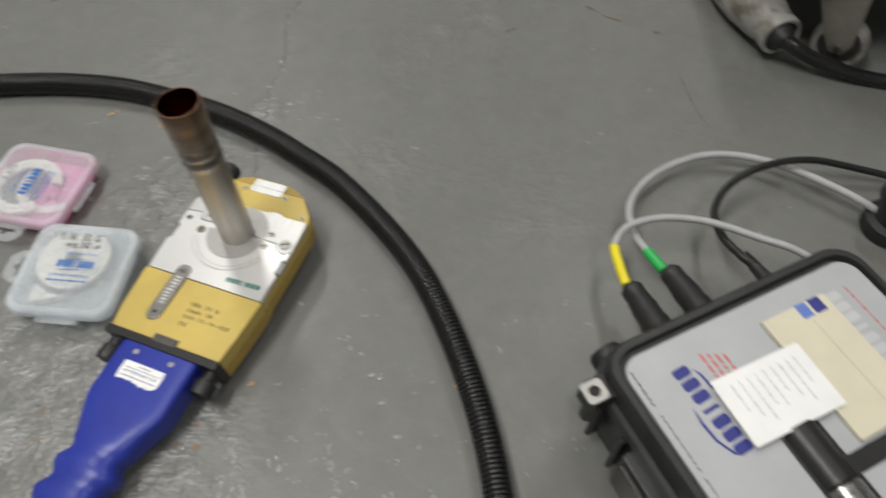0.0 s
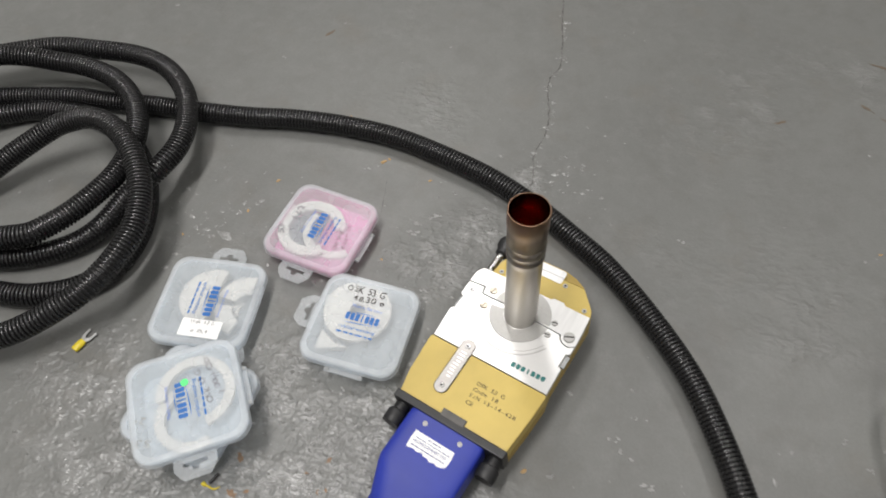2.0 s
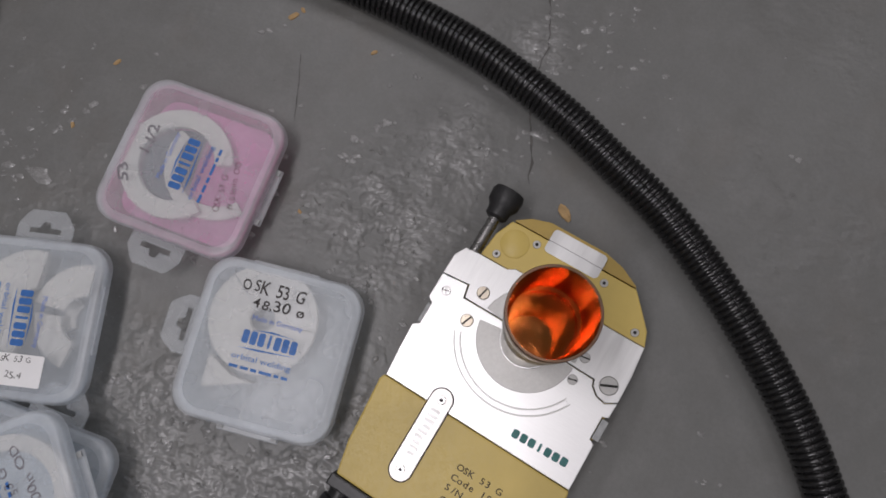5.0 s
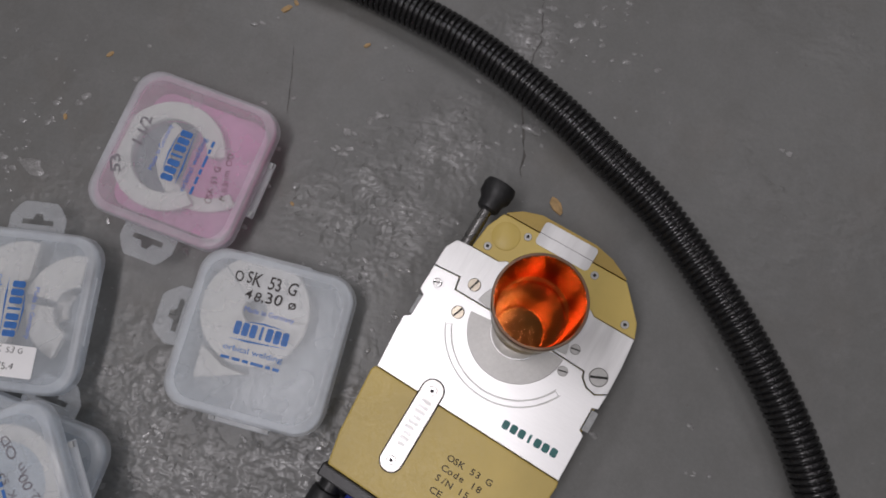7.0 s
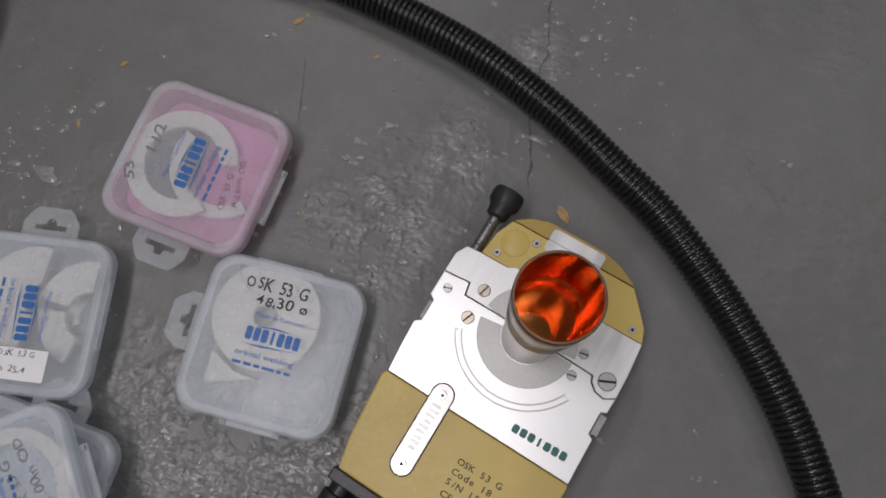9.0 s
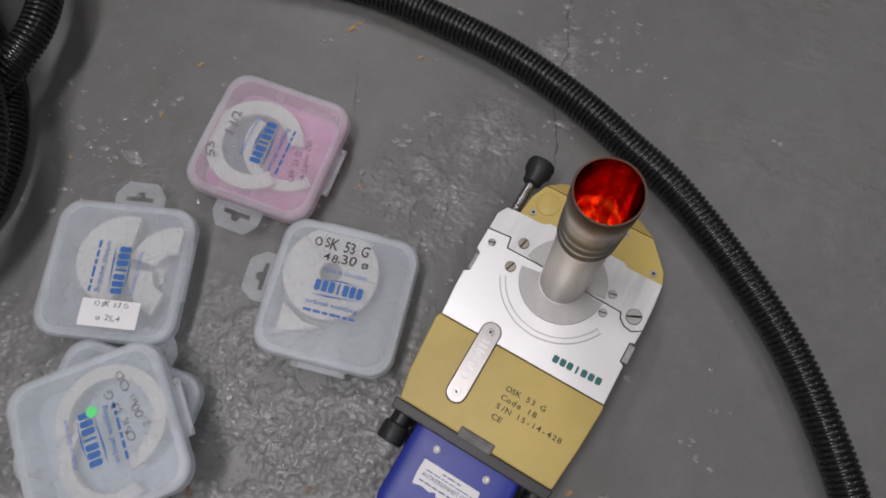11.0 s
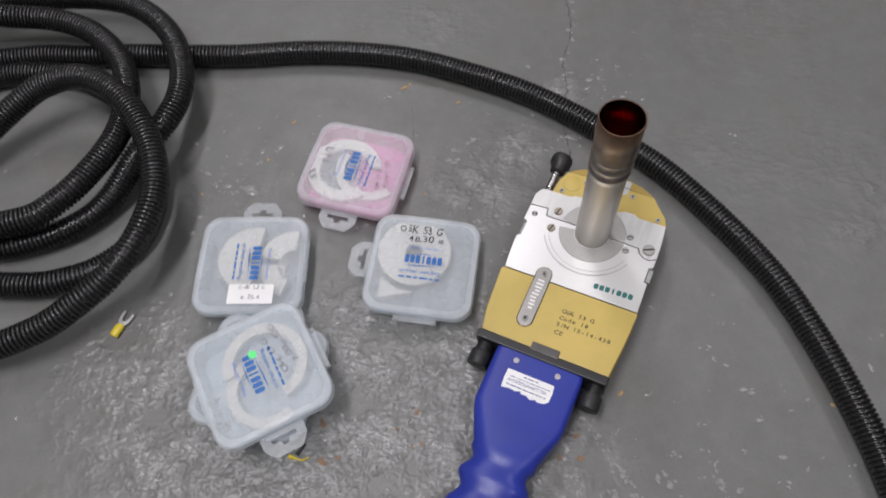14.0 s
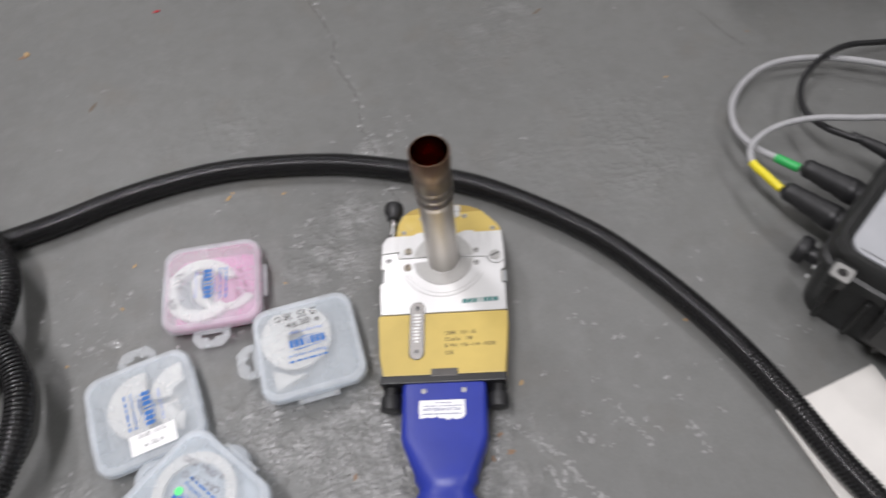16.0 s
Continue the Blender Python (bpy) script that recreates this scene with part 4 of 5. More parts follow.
# ---------------------------------------------------------------- instrument case and its leads
CASE_U, CASE_V = Vector((0.875, 0.485, 0)).normalized(), Vector((0.485, -0.875, 0)).normalized()
mc = Matrix((CASE_V, CASE_U, Vector((0, 0, 1)))).transposed().to_4x4()
mc.translation = Vector((0.19, 0.40, 0.0))
case = thing("instrument_case", mc, "open black hard case with grey instrument panel on the floor", "case")
# in the case: x runs down the panel's writing, y across it
CW, CH, CX, CY = 0.250, 0.304, 0.128, 0.139


def cring(dw, r, z):
    return [(x, y, z) for x, y in rounded(CW + dw, CH + dw, r, 6, CX, CY)]


part("shell", loft([cring(-0.030, 0.028, 0.0), cring(-0.022, 0.030, 0.004), cring(-0.010, 0.030, 0.088), cring(0.004, 0.032, 0.091), cring(0.004, 0.032, 0.104), cring(-0.004, 0.030, 0.107), cring(-0.003, 0.030, 0.126),
                    cring(-0.010, 0.028, 0.131), cring(-0.022, 0.025, 0.131), cring(-0.026, 0.024, 0.124), cring(-0.10, 0.02, 0.123)]), M_CASE, case, smooth=True)
panel = part("panel", prism(rounded(0.213, 0.273, 0.020, 6, CX, CY), 0.1235, 0.1290), M_PANEL, case, "light grey instrument panel", bevel=0.0012)
PZ = 0.1291
for k in range(6):
    part("rib", slab(0.035 + 0.036 * k, 0.041 + 0.036 * k, -0.020, -0.006, 0.02, 0.088), M_CASE, case, bevel=0.0015, seg=1)
part("hasp_web", prism(mmp((22, -8), (42, -8), (42, -20), (36, -30), (28, -30), (22, -20)), 0.060, 0.104), M_CASE, case, bevel=0.002)
for z in (0.092, 0.070, 0.050):
    part("stud", lathe([(0.0030, 0), (0.0030, 0.0012), (0.0018, 0.0022), (0.00001, 0.0023)], 14, pose(0.0085, 0.004, z, 0, -90, 0)), M_TIN, case, "bright steel stud", smooth=True)
for x in (0.112, 0.195):
    lt = part("latch", prism(rounded(0.048, 0.022, 0.004, 3, x, -0.021), 0.045, 0.104), M_CASE, case, bevel=0.002)
    part("latch_lever", slab(x - 0.018, x + 0.018, -0.037, -0.031, 0.055, 0.098), M_CASE, lt, bevel=0.002)
eye = part("hasp", prism(mmp((20, -10), (44, -10), (44, -33), (36, -38), (24, -38), (20, -30)), 0.104, 0.120), M_CASE, case, bevel=0.001)
bm = bmesh.new()
o, i = rounded(0.021, 0.021, 0.004, 3, 0.033, -0.0275), [(0.033 + 0.0055 * math.cos(2 * math.pi * t / 16 + math.pi / 16), -0.0275 + 0.0055 * math.sin(2 * math.pi * t / 16 + math.pi / 16)) for t in range(16)]
v = [[bm.verts.new((x, y, z)) for x, y in pts] for pts, z in ((o, 0.1203), (o, 0.1225), (i, 0.1225), (i, 0.1203))]
for p, r in zip(v, v[1:] + v[:1]):
    for t in range(16):
        bm.faces.new((p[t], p[(t + 1) % 16], r[(t + 1) % 16], r[t]))
part("hasp_plate", bm, M_FLANGE, eye, "bright steel padlock plate with a hole")
part("hasp_hole", lathe([(0.0053, 0.1201), (0.0053, 0.1204)], 16, pose(0.033, -0.0275, 0)), M_GAP, eye)
mark_blocks(0.090, 0.0165, PZ, pose(0.048, 0.040, 0, 0, 0, 4), panel, M_NAVY)
bm = bmesh.new()
prism([(0.054, 0.060), (0.062, 0.0645), (0.078, 0.0665), (0.078, 0.0635), (0.062, 0.0620)], PZ, PZ + 0.0001, bm)
prism([(0.084, 0.0375), (0.100, 0.0345), (0.118, 0.0365), (0.134, 0.0440), (0.134, 0.0465), (0.118, 0.0392), (0.100, 0.0375)], PZ, PZ + 0.0001, bm)
part("mark_swoosh", bm, M_NAVY, panel)
bm = bmesh.new()
for k in range(4):
    text_bars(0.046 + 0.003 * k, 0.074, 0.074 + 0.0065 * k, 0.0024, 20 + k, PZ, bm, 0.007)
part("red_print", bm, M_RED, panel)
bm = bmesh.new()
text_bars(0.048, 0.120, 0.2465, 0.0016, 30, PZ, bm, 0.007)
part("red_line", bm, M_RED, panel)
bm = bmesh.new()
text_bars(0.034, 0.072, 0.0075, 0.0016, 31, PZ, bm, 0.006)
text_bars(0.078, 0.132, 0.0085, 0.0010, 32, PZ, bm, 0.006)
text_bars(0.138, 0.20, 0.0085, 0.0010, 33, PZ, bm, 0.006)
part("black_print", bm, M_INK, panel)
mark_blocks(0.085, 0.017, PZ, pose(0.046, 0.220, 0), panel, M_PALEMARK)
part("blue_mark", bars([(0.100, 0.116, 0.214, 0.219)], PZ), M_NAVY, panel)
bm = slab(0.139, 0.225, 0.087, 0.127, PZ, PZ + 0.0006)
slab(0.1735, 0.1905, 0.127, 0.270, PZ, PZ + 0.0006, bm)
part("printer_slot", bm, M_BLACK, panel)
part("roll_cover", lathe([(0.0175, 0), (0.0175, 0.052)], 28, Matrix.Translation((0.137, 0.1065, PZ - 0.006)) @ pose(0, 0, 0, 0, 90, 0)), M_BLACK, panel, smooth=True)
part("roll", lathe([(0.0165, 0), (0.0175, 0.001), (0.0175, 0.040), (0.0165, 0.041)], 28, Matrix.Translation((0.1905, 0.1065, PZ - 0.006)) @ pose(0, 0, 0, 0, 90, 0)), M_STEEL, panel, "bright steel roll", smooth=True)

card = part("card_pad", slab(0, 0.125, 0, 0.074, 0, 0.0045), M_CREAM, None, bevel=0.0006, seg=1)
card.matrix_basis = mc @ pose(0.0455, 0.1455, PZ + 0.0002)
tagged(card, "cream card pad with blue squares lying on the case panel", "card")
part("card_square", bars([(0.000, 0.0155, 0.038, 0.050)], 0.0046), M_PALEBLUE, card)
part("card_square", bars([(0.000, 0.0155, 0.053, 0.066)], 0.0046), M_NAVY, card)
part("card_fold", bars([(0.018, 0.123, 0.0445, 0.0449)], 0.0046), M_GREYTXT, card)
bend = [0.0006 + 0.0022 * math.sin(2.6 * t / 12) for t in range(13)]
bm = loft([[(0, 0.008 * t, z), (0.064, 0.008 * t, z), (0.064, 0.008 * t, z + 0.0003), (0, 0.008 * t, z + 0.0003)] for t, z in enumerate(bend)])
note = part("paper_note", bm, M_PAPER, None)
note.matrix_basis = mc @ pose(0.0735, 0.062, PZ + 0.0058, -0.6, 0, -1.5)
tagged(note, "white printed paper note lying across the case panel", "paper note")
bm = bmesh.new()
for k in range(9):
    text_bars(0.010, 0.036 + 0.004 * (k * 7 % 5), 0.014 + 0.0085 * k, 0.0007, 40 + k, bend[min(12, 2 + k)] + 0.0006, bm, 0.006)
part("note_print", bm, M_GREYTXT, note)


def plug(x, y, turn, length, r, name, label, z=0.056):
    """A tapered round plug pushed into the case's flank; it runs towards -x of the case."""
    ob = thing(name, mc @ pose(x, y, z, 0, -90, 0) @ pose(0, 0, 0, turn, 0, 0), label, "plug", "case plugs")
    part("plug_body", lathe([(r * 1.02, 0), (r * 1.02, length * 0.34), (r * 0.93, length * 0.37), (r * 0.93, length * 0.60), (r * 0.86, length * 0.63), (r * 0.86, length * 0.72), (r * 0.80, length * 0.74), (r * 0.80, length * 0.93), (r * 0.50, length)], 24), M_RUBBER, ob, smooth=True)
    part("plug_ring", lathe([(r * 1.02, length * 0.06), (r * 1.09, length * 0.08), (r * 1.09, length * 0.22), (r * 1.02, length * 0.24)], 24), M_BLACK, ob, smooth=True)
    return ob


plug(0.002, 0.0975, -3, 0.077, 0.0155, "lead_plug", "black round plug with a yellow sleeve on its lead")
plug(0.002, 0.1525, 0, 0.076, 0.0155, "lead_plug", "black round plug with a green sleeve on its lead")
cap = thing("capped_socket", mc @ pose(0.008, 0.034, 0.052, 0, -90, 0), "black screw cap on a round socket of the case flank", "socket cap", "case plugs")
part("socket_neck", lathe([(0.0105, 0), (0.0105, 0.015)], 24), M_BLACK, cap, smooth=True)
part("cap", lathe([(0.0105, 0.013), (0.0165, 0.0145), (0.0178, 0.0170), (0.0178, 0.0250), (0.0162, 0.0285), (0.0100, 0.0295), (0.00001, 0.0292)], 28, caps=False), M_RUBBER, cap, smooth=True)
mains = plug(0.004, 0.238, 0, 0.040, 0.0085, "mains_plug", "small black plug of a thin black lead", 0.062)
for k in range(5):
    part("strain_relief", lathe([(0.0050, 0.036 + 0.004 * k), (0.0066 - 0.0003 * k, 0.0365 + 0.004 * k), (0.0066 - 0.0003 * k, 0.0385 + 0.004 * k), (0.0050, 0.039 + 0.004 * k)], 14), M_RUBBER, mains, smooth=True)


def lead(points, r, material, name, label, sleeves=()):
    ob = thing(name, pose(0, 0, 0), label, "cable", "case leads")
    path = smooth_path(points, 0.004)
    sweep("cord", path, r, material, ob, 10)
    for a, c, sm in sleeves:
        sweep("sleeve", path[a:c], r * 1.28, sm, ob, 12, "coloured plastic sleeve")
    return ob


lead([(0.2405, 0.516, 0.054), (0.235, 0.540, 0.055), (0.233, 0.571, 0.053), (0.250, 0.595, 0.057), (0.290, 0.606, 0.062), (0.340, 0.600, 0.066), (0.390, 0.578, 0.070), (0.432, 0.556, 0.074), (0.50, 0.52, 0.05), (0.56, 0.46, 0.006), (0.62, 0.36, 0.006)],
     0.0044, M_GREYCABLE, "grey_lead", "thin grey lead with a yellow sleeve, arching beside the case", ((0, 14, M_YELTAPE),))
lead([(0.2855, 0.540, 0.050), (0.272, 0.566, 0.047), (0.261, 0.598, 0.040), (0.262, 0.645, 0.032), (0.289, 0.694, 0.026), (0.338, 0.733, 0.022), (0.395, 0.750, 0.022), (0.460, 0.737, 0.024), (0.525, 0.697, 0.028), (0.585, 0.650, 0.024), (0.68, 0.56, 0.006), (0.72, 0.4, 0.006)],
     0.0050, M_GREYCABLE, "grey_lead", "grey lead with a green sleeve, looping on the floor", ((0, 9, M_GRNTAPE),))
lead([(0.381, 0.546, 0.062), (0.370, 0.560, 0.060), (0.358, 0.593, 0.052), (0.359, 0.635, 0.046), (0.386, 0.678, 0.044), (0.434, 0.710, 0.046), (0.50, 0.730, 0.040), (0.58, 0.733, 0.022), (0.70, 0.72, 0.006), (0.9, 0.7, 0.006)],
     0.0047, M_BLACK, "black_lead", "thin black lead curving out of the case")
# round grip beside the case
knob = thing("rubber_reel", pose(0.592, 0.655, 0.0), "black rubber reel standing beside the case leads", "reel")
part("reel_body", lathe([(0.030, 0), (0.034, 0.003), (0.034, 0.02), (0.026, 0.024), (0.026, 0.05), (0.034, 0.054), (0.034, 0.07), (0.030, 0.073)], 32), M_RUBBER, knob, smooth=True)

# ---------------------------------------------------------------- power coupling, trolley and white board
def along(a, c):
    d = Vector(c) - Vector(a)
    return Matrix.Translation(a) @ Vector((0, 0, 1)).rotation_difference(d).to_matrix().to_4x4()


coupling = thing("power_coupling", pose(0, 0, 0), "soiled red and white industrial power coupling on the floor", "power plug")
JOINT = (0.466, 1.135, 0.043)
rear, fore = along((0.437, 1.335, 0.036), JOINT), along(JOINT, (0.517, 0.964, 0.045))
part("white_sleeve", lathe([(0.020, 0), (0.028, 0.004), (0.029, 0.035), (0.025, 0.040), (0.025, 0.048), (0.032, 0.052), (0.034, 0.085), (0.030, 0.090), (0.032, 0.097), (0.036, 0.12), (0.037, 0.180), (0.036, 0.19)], 28, rear), M_WHITEPLUG,
     coupling, smooth=True)
part("red_collar", lathe([(0.030, -0.022), (0.0385, -0.020), (0.0385, 0.026), (0.036, 0.029)], 28, fore), M_REDPLUG, coupling, "red plastic collar", smooth=True)
part("grey_housing", lathe([(0.036, 0.029), (0.041, 0.033), (0.0405, 0.075), (0.035, 0.120), (0.0275, 0.155)], 28, fore), M_GREYPLUG, coupling, smooth=True)
part("end_ring", lathe([(0.0275, 0.153), (0.0305, 0.156), (0.031, 0.168), (0.0290, 0.171), (0.0240, 0.170), (0.0235, 0.160)], 28, fore), M_GREYPLUG, coupling, smooth=True)
part("gland", lathe([(0.0238, 0.162), (0.0180, 0.174), (0.0115, 0.184)], 24, fore), M_RUBBER, coupling, smooth=True)
cord = thing("power_cable", pose(0, 0, 0), "thick black power cable leaving the coupling", "cable")
sweep("cord", smooth_path([(0.513, 0.972, 0.045), (0.530, 0.958, 0.041), (0.556, 0.949, 0.030), (0.598, 0.938, 0.019), (0.641, 0.930, 0.0115), (0.69, 0.924, 0.0105), (0.80, 0.925, 0.0105), (0.98, 0.93, 0.0105)], 0.006), 0.0105, M_HOSE, cord, 14)
cord = thing("flat_cables", pose(0, 0, 0), "bundle of dark and tan cables lying on the floor", "cable")
sweep("cord", smooth_path([(0.437, 1.345, 0.034), (0.40, 1.40, 0.014), (0.33, 1.48, 0.013), (0.2, 1.62, 0.013)], 0.01), 0.013, M_RUBBER, cord, 12)
sweep("cord", smooth_path([(0.52, 1.24, 0.009), (0.43, 1.32, 0.009), (0.37, 1.375, 0.009), (0.28, 1.47, 0.009), (0.17, 1.6, 0.009)], 0.01), 0.0085, M_BLACK, cord, 12)
sweep("cord", smooth_path([(0.55, 1.27, 0.009), (0.46, 1.345, 0.009), (0.395, 1.41, 0.009), (0.3, 1.5, 0.009), (0.19, 1.62, 0.009)], 0.01), 0.0085, M_CREAM, cord, 12)

trolley = thing("welder_trolley", pose(0.604, 0.975, 0.0), "dark machine trolley on a pale swivel caster", "trolley")
part("deck", slab(-0.105, 0.62, -0.01, 0.55, 0.122, 0.32), M_MACHINE, trolley, bevel=0.006)
TURN = -30
wheel = part("wheel", lathe([(0.010, -0.010), (0.028, -0.010), (0.030, -0.007), (0.030, 0.007), (0.028, 0.010), (0.010, 0.010)], 32, pose(0, 0, 0.0385, 90, 0, TURN)), M_MACHINE, trolley, "dark caster wheel hub", smooth=True)
part("tyre", lathe([(0.0300, -0.0118), (0.0370, -0.0118), (0.0384, -0.006), (0.0384, 0.006), (0.0370, 0.0118), (0.0300, 0.0118)], 32, pose(0, 0, 0.0385, 90, 0, TURN), closed=True), M_GREYPLUG, wheel, "pale grey caster tyre",
     smooth=True)
for sgn in (-1, 1):
    bm = prism(mmp((-9, -11), (9, -11), (17, 8), (8, 84), (-64, 84), (-24, 10)), -0.0012, 0.0012)
    bm.transform(pose(0, 0, 0.0385, 90, 0, TURN) @ pose(0, 0, sgn * 0.0145))
    part("fork_cheek", bm, M_CASTER, trolley, bevel=0.0006, seg=1)
part("axle_bolt", lathe([(0.0055, -0.020), (0.0055, 0.020)], 6, pose(0, 0, 0.0385, 90, 0, TURN)), M_STEEL, trolley)
for x, y in ((0.55, 0.0), (0.0, 0.5), (0.55, 0.5)):
    part("rear_wheel", lathe([(0.030, -0.011), (0.0385, -0.008), (0.0385, 0.008), (0.030, 0.011)], 24, pose(x, y, 0.0387, 90, 0, 0)), M_RUBBER, trolley, smooth=True)
    part("wheel_post", slab(x - 0.02, x + 0.02, y - 0.008, y + 0.015, 0.06, 0.125), M_CASTER, trolley)

board = part("white_board", prism([(0, 0), (0.136, 0.004), (0.138, -0.34), (0.002, -0.34)], 0, 0.003), M_BOARD, None, bevel=0.0006, seg=1)
board.matrix_basis = pose(0.0965, 0.2745, 0.0002, 0, 0, 3.5)
tagged(board, "dirty white sheet lying flat under the hose", "board")

# ---------------------------------------------------------------- small things on the floor
def fork_terminal(m):
    ob = thing("fork_terminal", m, "loose crimp fork terminal with a yellow sleeve on the floor", "cable terminal", "fork terminals")
    part("sleeve", lathe([(0.0030, 0), (0.0036, 0.001), (0.0036, 0.009), (0.0030, 0.012)], 16, pose(0, 0, 0.0037, -90, 0, 0)), M_TERMYEL, ob, "yellow vinyl sleeve", smooth=True)
    tongue = prism(mmp((-2.2, 11), (2.2, 11), (4.6, 15.5), (5.0, 24), (3.0, 24.5), (2.6, 18), (1.2, 15.6), (-1.2, 15.6), (-2.6, 18), (-3.0, 24.5), (-5.0, 24), (-4.6, 15.5)), 0.0030, 0.0040)
    part("fork", tongue, M_TIN, ob, "tinned fork tongue")
    return ob


fork_terminal(pose(-0.7165, 0.406, 0, 0, 0, -18) @ Matrix.Diagonal((1.4, 1.25, 1, 1)))
scrap = thing("yellow_tie_end", pose(0, 0, 0), "thin curled yellow plastic end beside a dark shred on the floor", "debris", "floor debris")
hook = smooth_path([(-0.4950, 0.2994, 0.0024), (-0.4930, 0.2985, 0.0022), (-0.4884, 0.2977, 0.0014), (-0.4807, 0.2965, 0.0012), (-0.4752, 0.3002, 0.0012)], 0.001)
sweep("curl", hook, np.interp(np.arange(len(hook)), [0, 2, 4, 5, len(hook)], [0.0023, 0.0023, 0.0019, 0.0012, 0.0008]), M_TERMYEL, scrap, 10)
shred = smooth_path([(-0.4824, 0.3128, 0.0022), (-0.4840, 0.3085, 0.0024), (-0.4861, 0.3041, 0.0022), (-0.4880, 0.3010, 0.0020)], 0.002)
sweep("dark_shred", shred, 0.0020, M_MACHINE, scrap, 8)


def crumb(x, y, r, seed, material=None, name="paint_flake", label="small tan flake lying on the floor"):
    rnd = random.Random(seed)
    bm = bmesh.new()
    bmesh.ops.create_icosphere(bm, subdivisions=2, radius=r)
    for vert in bm.verts:
        vert.co *= rnd.uniform(0.75, 1.15)
        vert.co.z = max(0, vert.co.z * 0.35 + r * 0.15)
    ob = part(name, bm, material or M_STRAW)
    ob.matrix_basis = pose(x, y, 0, 0, 0, rnd.uniform(0, 360)) @ Matrix.Diagonal((1.5, 0.8, 1, 1))
    return tagged(ob, label, "debris", "floor debris")


for k, (x, y, r) in enumerate(((-0.186, 0.672, 0.0052), (-0.444, 0.793, 0.0036), (-0.437, 0.800, 0.0022), (-0.580, 0.721, 0.0024), (-0.368, 0.775, 0.0022), (-0.395, 0.628, 0.0016), (-0.60, 0.66, 0.0022), (-0.345, 0.57, 0.002),
                               (-0.67, 0.60, 0.0018), (-0.52, 0.87, 0.0018), (0.06, 0.41, 0.0022), (-0.72, 1.22, 0.005), (0.245, 0.80, 0.0022), (-0.16, 0.40, 0.0026))):
    crumb(x, y, r, k)
crumb(-0.538, 0.582, 0.0017, 50, M_TIN, "metal_chip", "small bright metal chip on the floor")
crumb(-0.501, 1.257, 0.004, 51, M_REDPLUG, "red_scrap", "small red plastic scrap on the floor")


def blisters(count, seed):
    """Lifted flecks of floor paint: low uneven domes, crowded in the worn places."""
    rnd = random.Random(seed)
    worn = ((-0.36, 0.40, 0.10), (-0.30, 0.33, 0.11), (-0.35, 0.62, 0.07), (-0.46, 0.44, 0.05), (-0.19, 0.82, 0.05), (-0.63, 0.62, 0.05), (-0.42, 0.34, 0.07))
    verts, faces = [], []
    line = smooth_path([(-0.243, 1.194, 0), (-0.226, 1.075, 0), (-0.238, 1.02, 0), (-0.223, 0.93, 0), (-0.232, 0.86, 0), (-0.226, 0.813, 0), (-0.220, 0.70, 0)], 0.004)
    for k in range(count):
        if k < 150:
            p = rnd.choice(list(line))
            x, y = p[0] + rnd.choice((-1, 1, 1)) * rnd.uniform(0.001, 0.009), p[1]
        elif rnd.random() < 0.84:
            x, y, r = rnd.choice(worn)
            x, y = x + rnd.gauss(0, r), y + rnd.gauss(0, r)
        else:
            x, y = rnd.uniform(-0.95, 0.75), rnd.uniform(0.15, 1.35)
        size = min(0.0060, 0.0012 * math.exp(rnd.gauss(0, 0.55)))
        long, turn, high = rnd.uniform(1.0, 1.9), rnd.gauss(0.1, 0.5), size * rnd.uniform(0.22, 0.42)
        n = 9
        wob = [rnd.uniform(0.6, 1.25) for _ in range(n)]
        at = len(verts)
        for f, z in ((1.0, 0.0), (0.72, high * rnd.uniform(0.5, 0.9))):
            for t in range(n):
                a = 2 * math.pi * t / n
                u, v = size * f * wob[t] * math.cos(a) * long, size * f * wob[t] * math.sin(a)
                verts.append((x + u * math.cos(turn) - v * math.sin(turn), y + u * math.sin(turn) + v * math.cos(turn), z + (high * rnd.uniform(-0.15, 0.15) if z else 0)))
        verts.append((x, y, high * rnd.uniform(0.4, 1.1)))
        for t in range(n):
            o, p = at + t, at + (t + 1) % n
            faces.append((o, p, p + n, o + n))
            faces.append((o + n, p + n, at + 2 * n))
    me = bpy.data.meshes.new("paint_blisters")
    me.from_pydata(verts, [], faces)
    me.materials.append(M_BLISTER)
    me.shade_smooth()
    ob = new("paint_blisters", me)
    ob.parent = floor
    ob["label"] = "lifted pale flecks of grey floor paint"
    ob["kind"] = "stuff"


blisters(1000, 8)


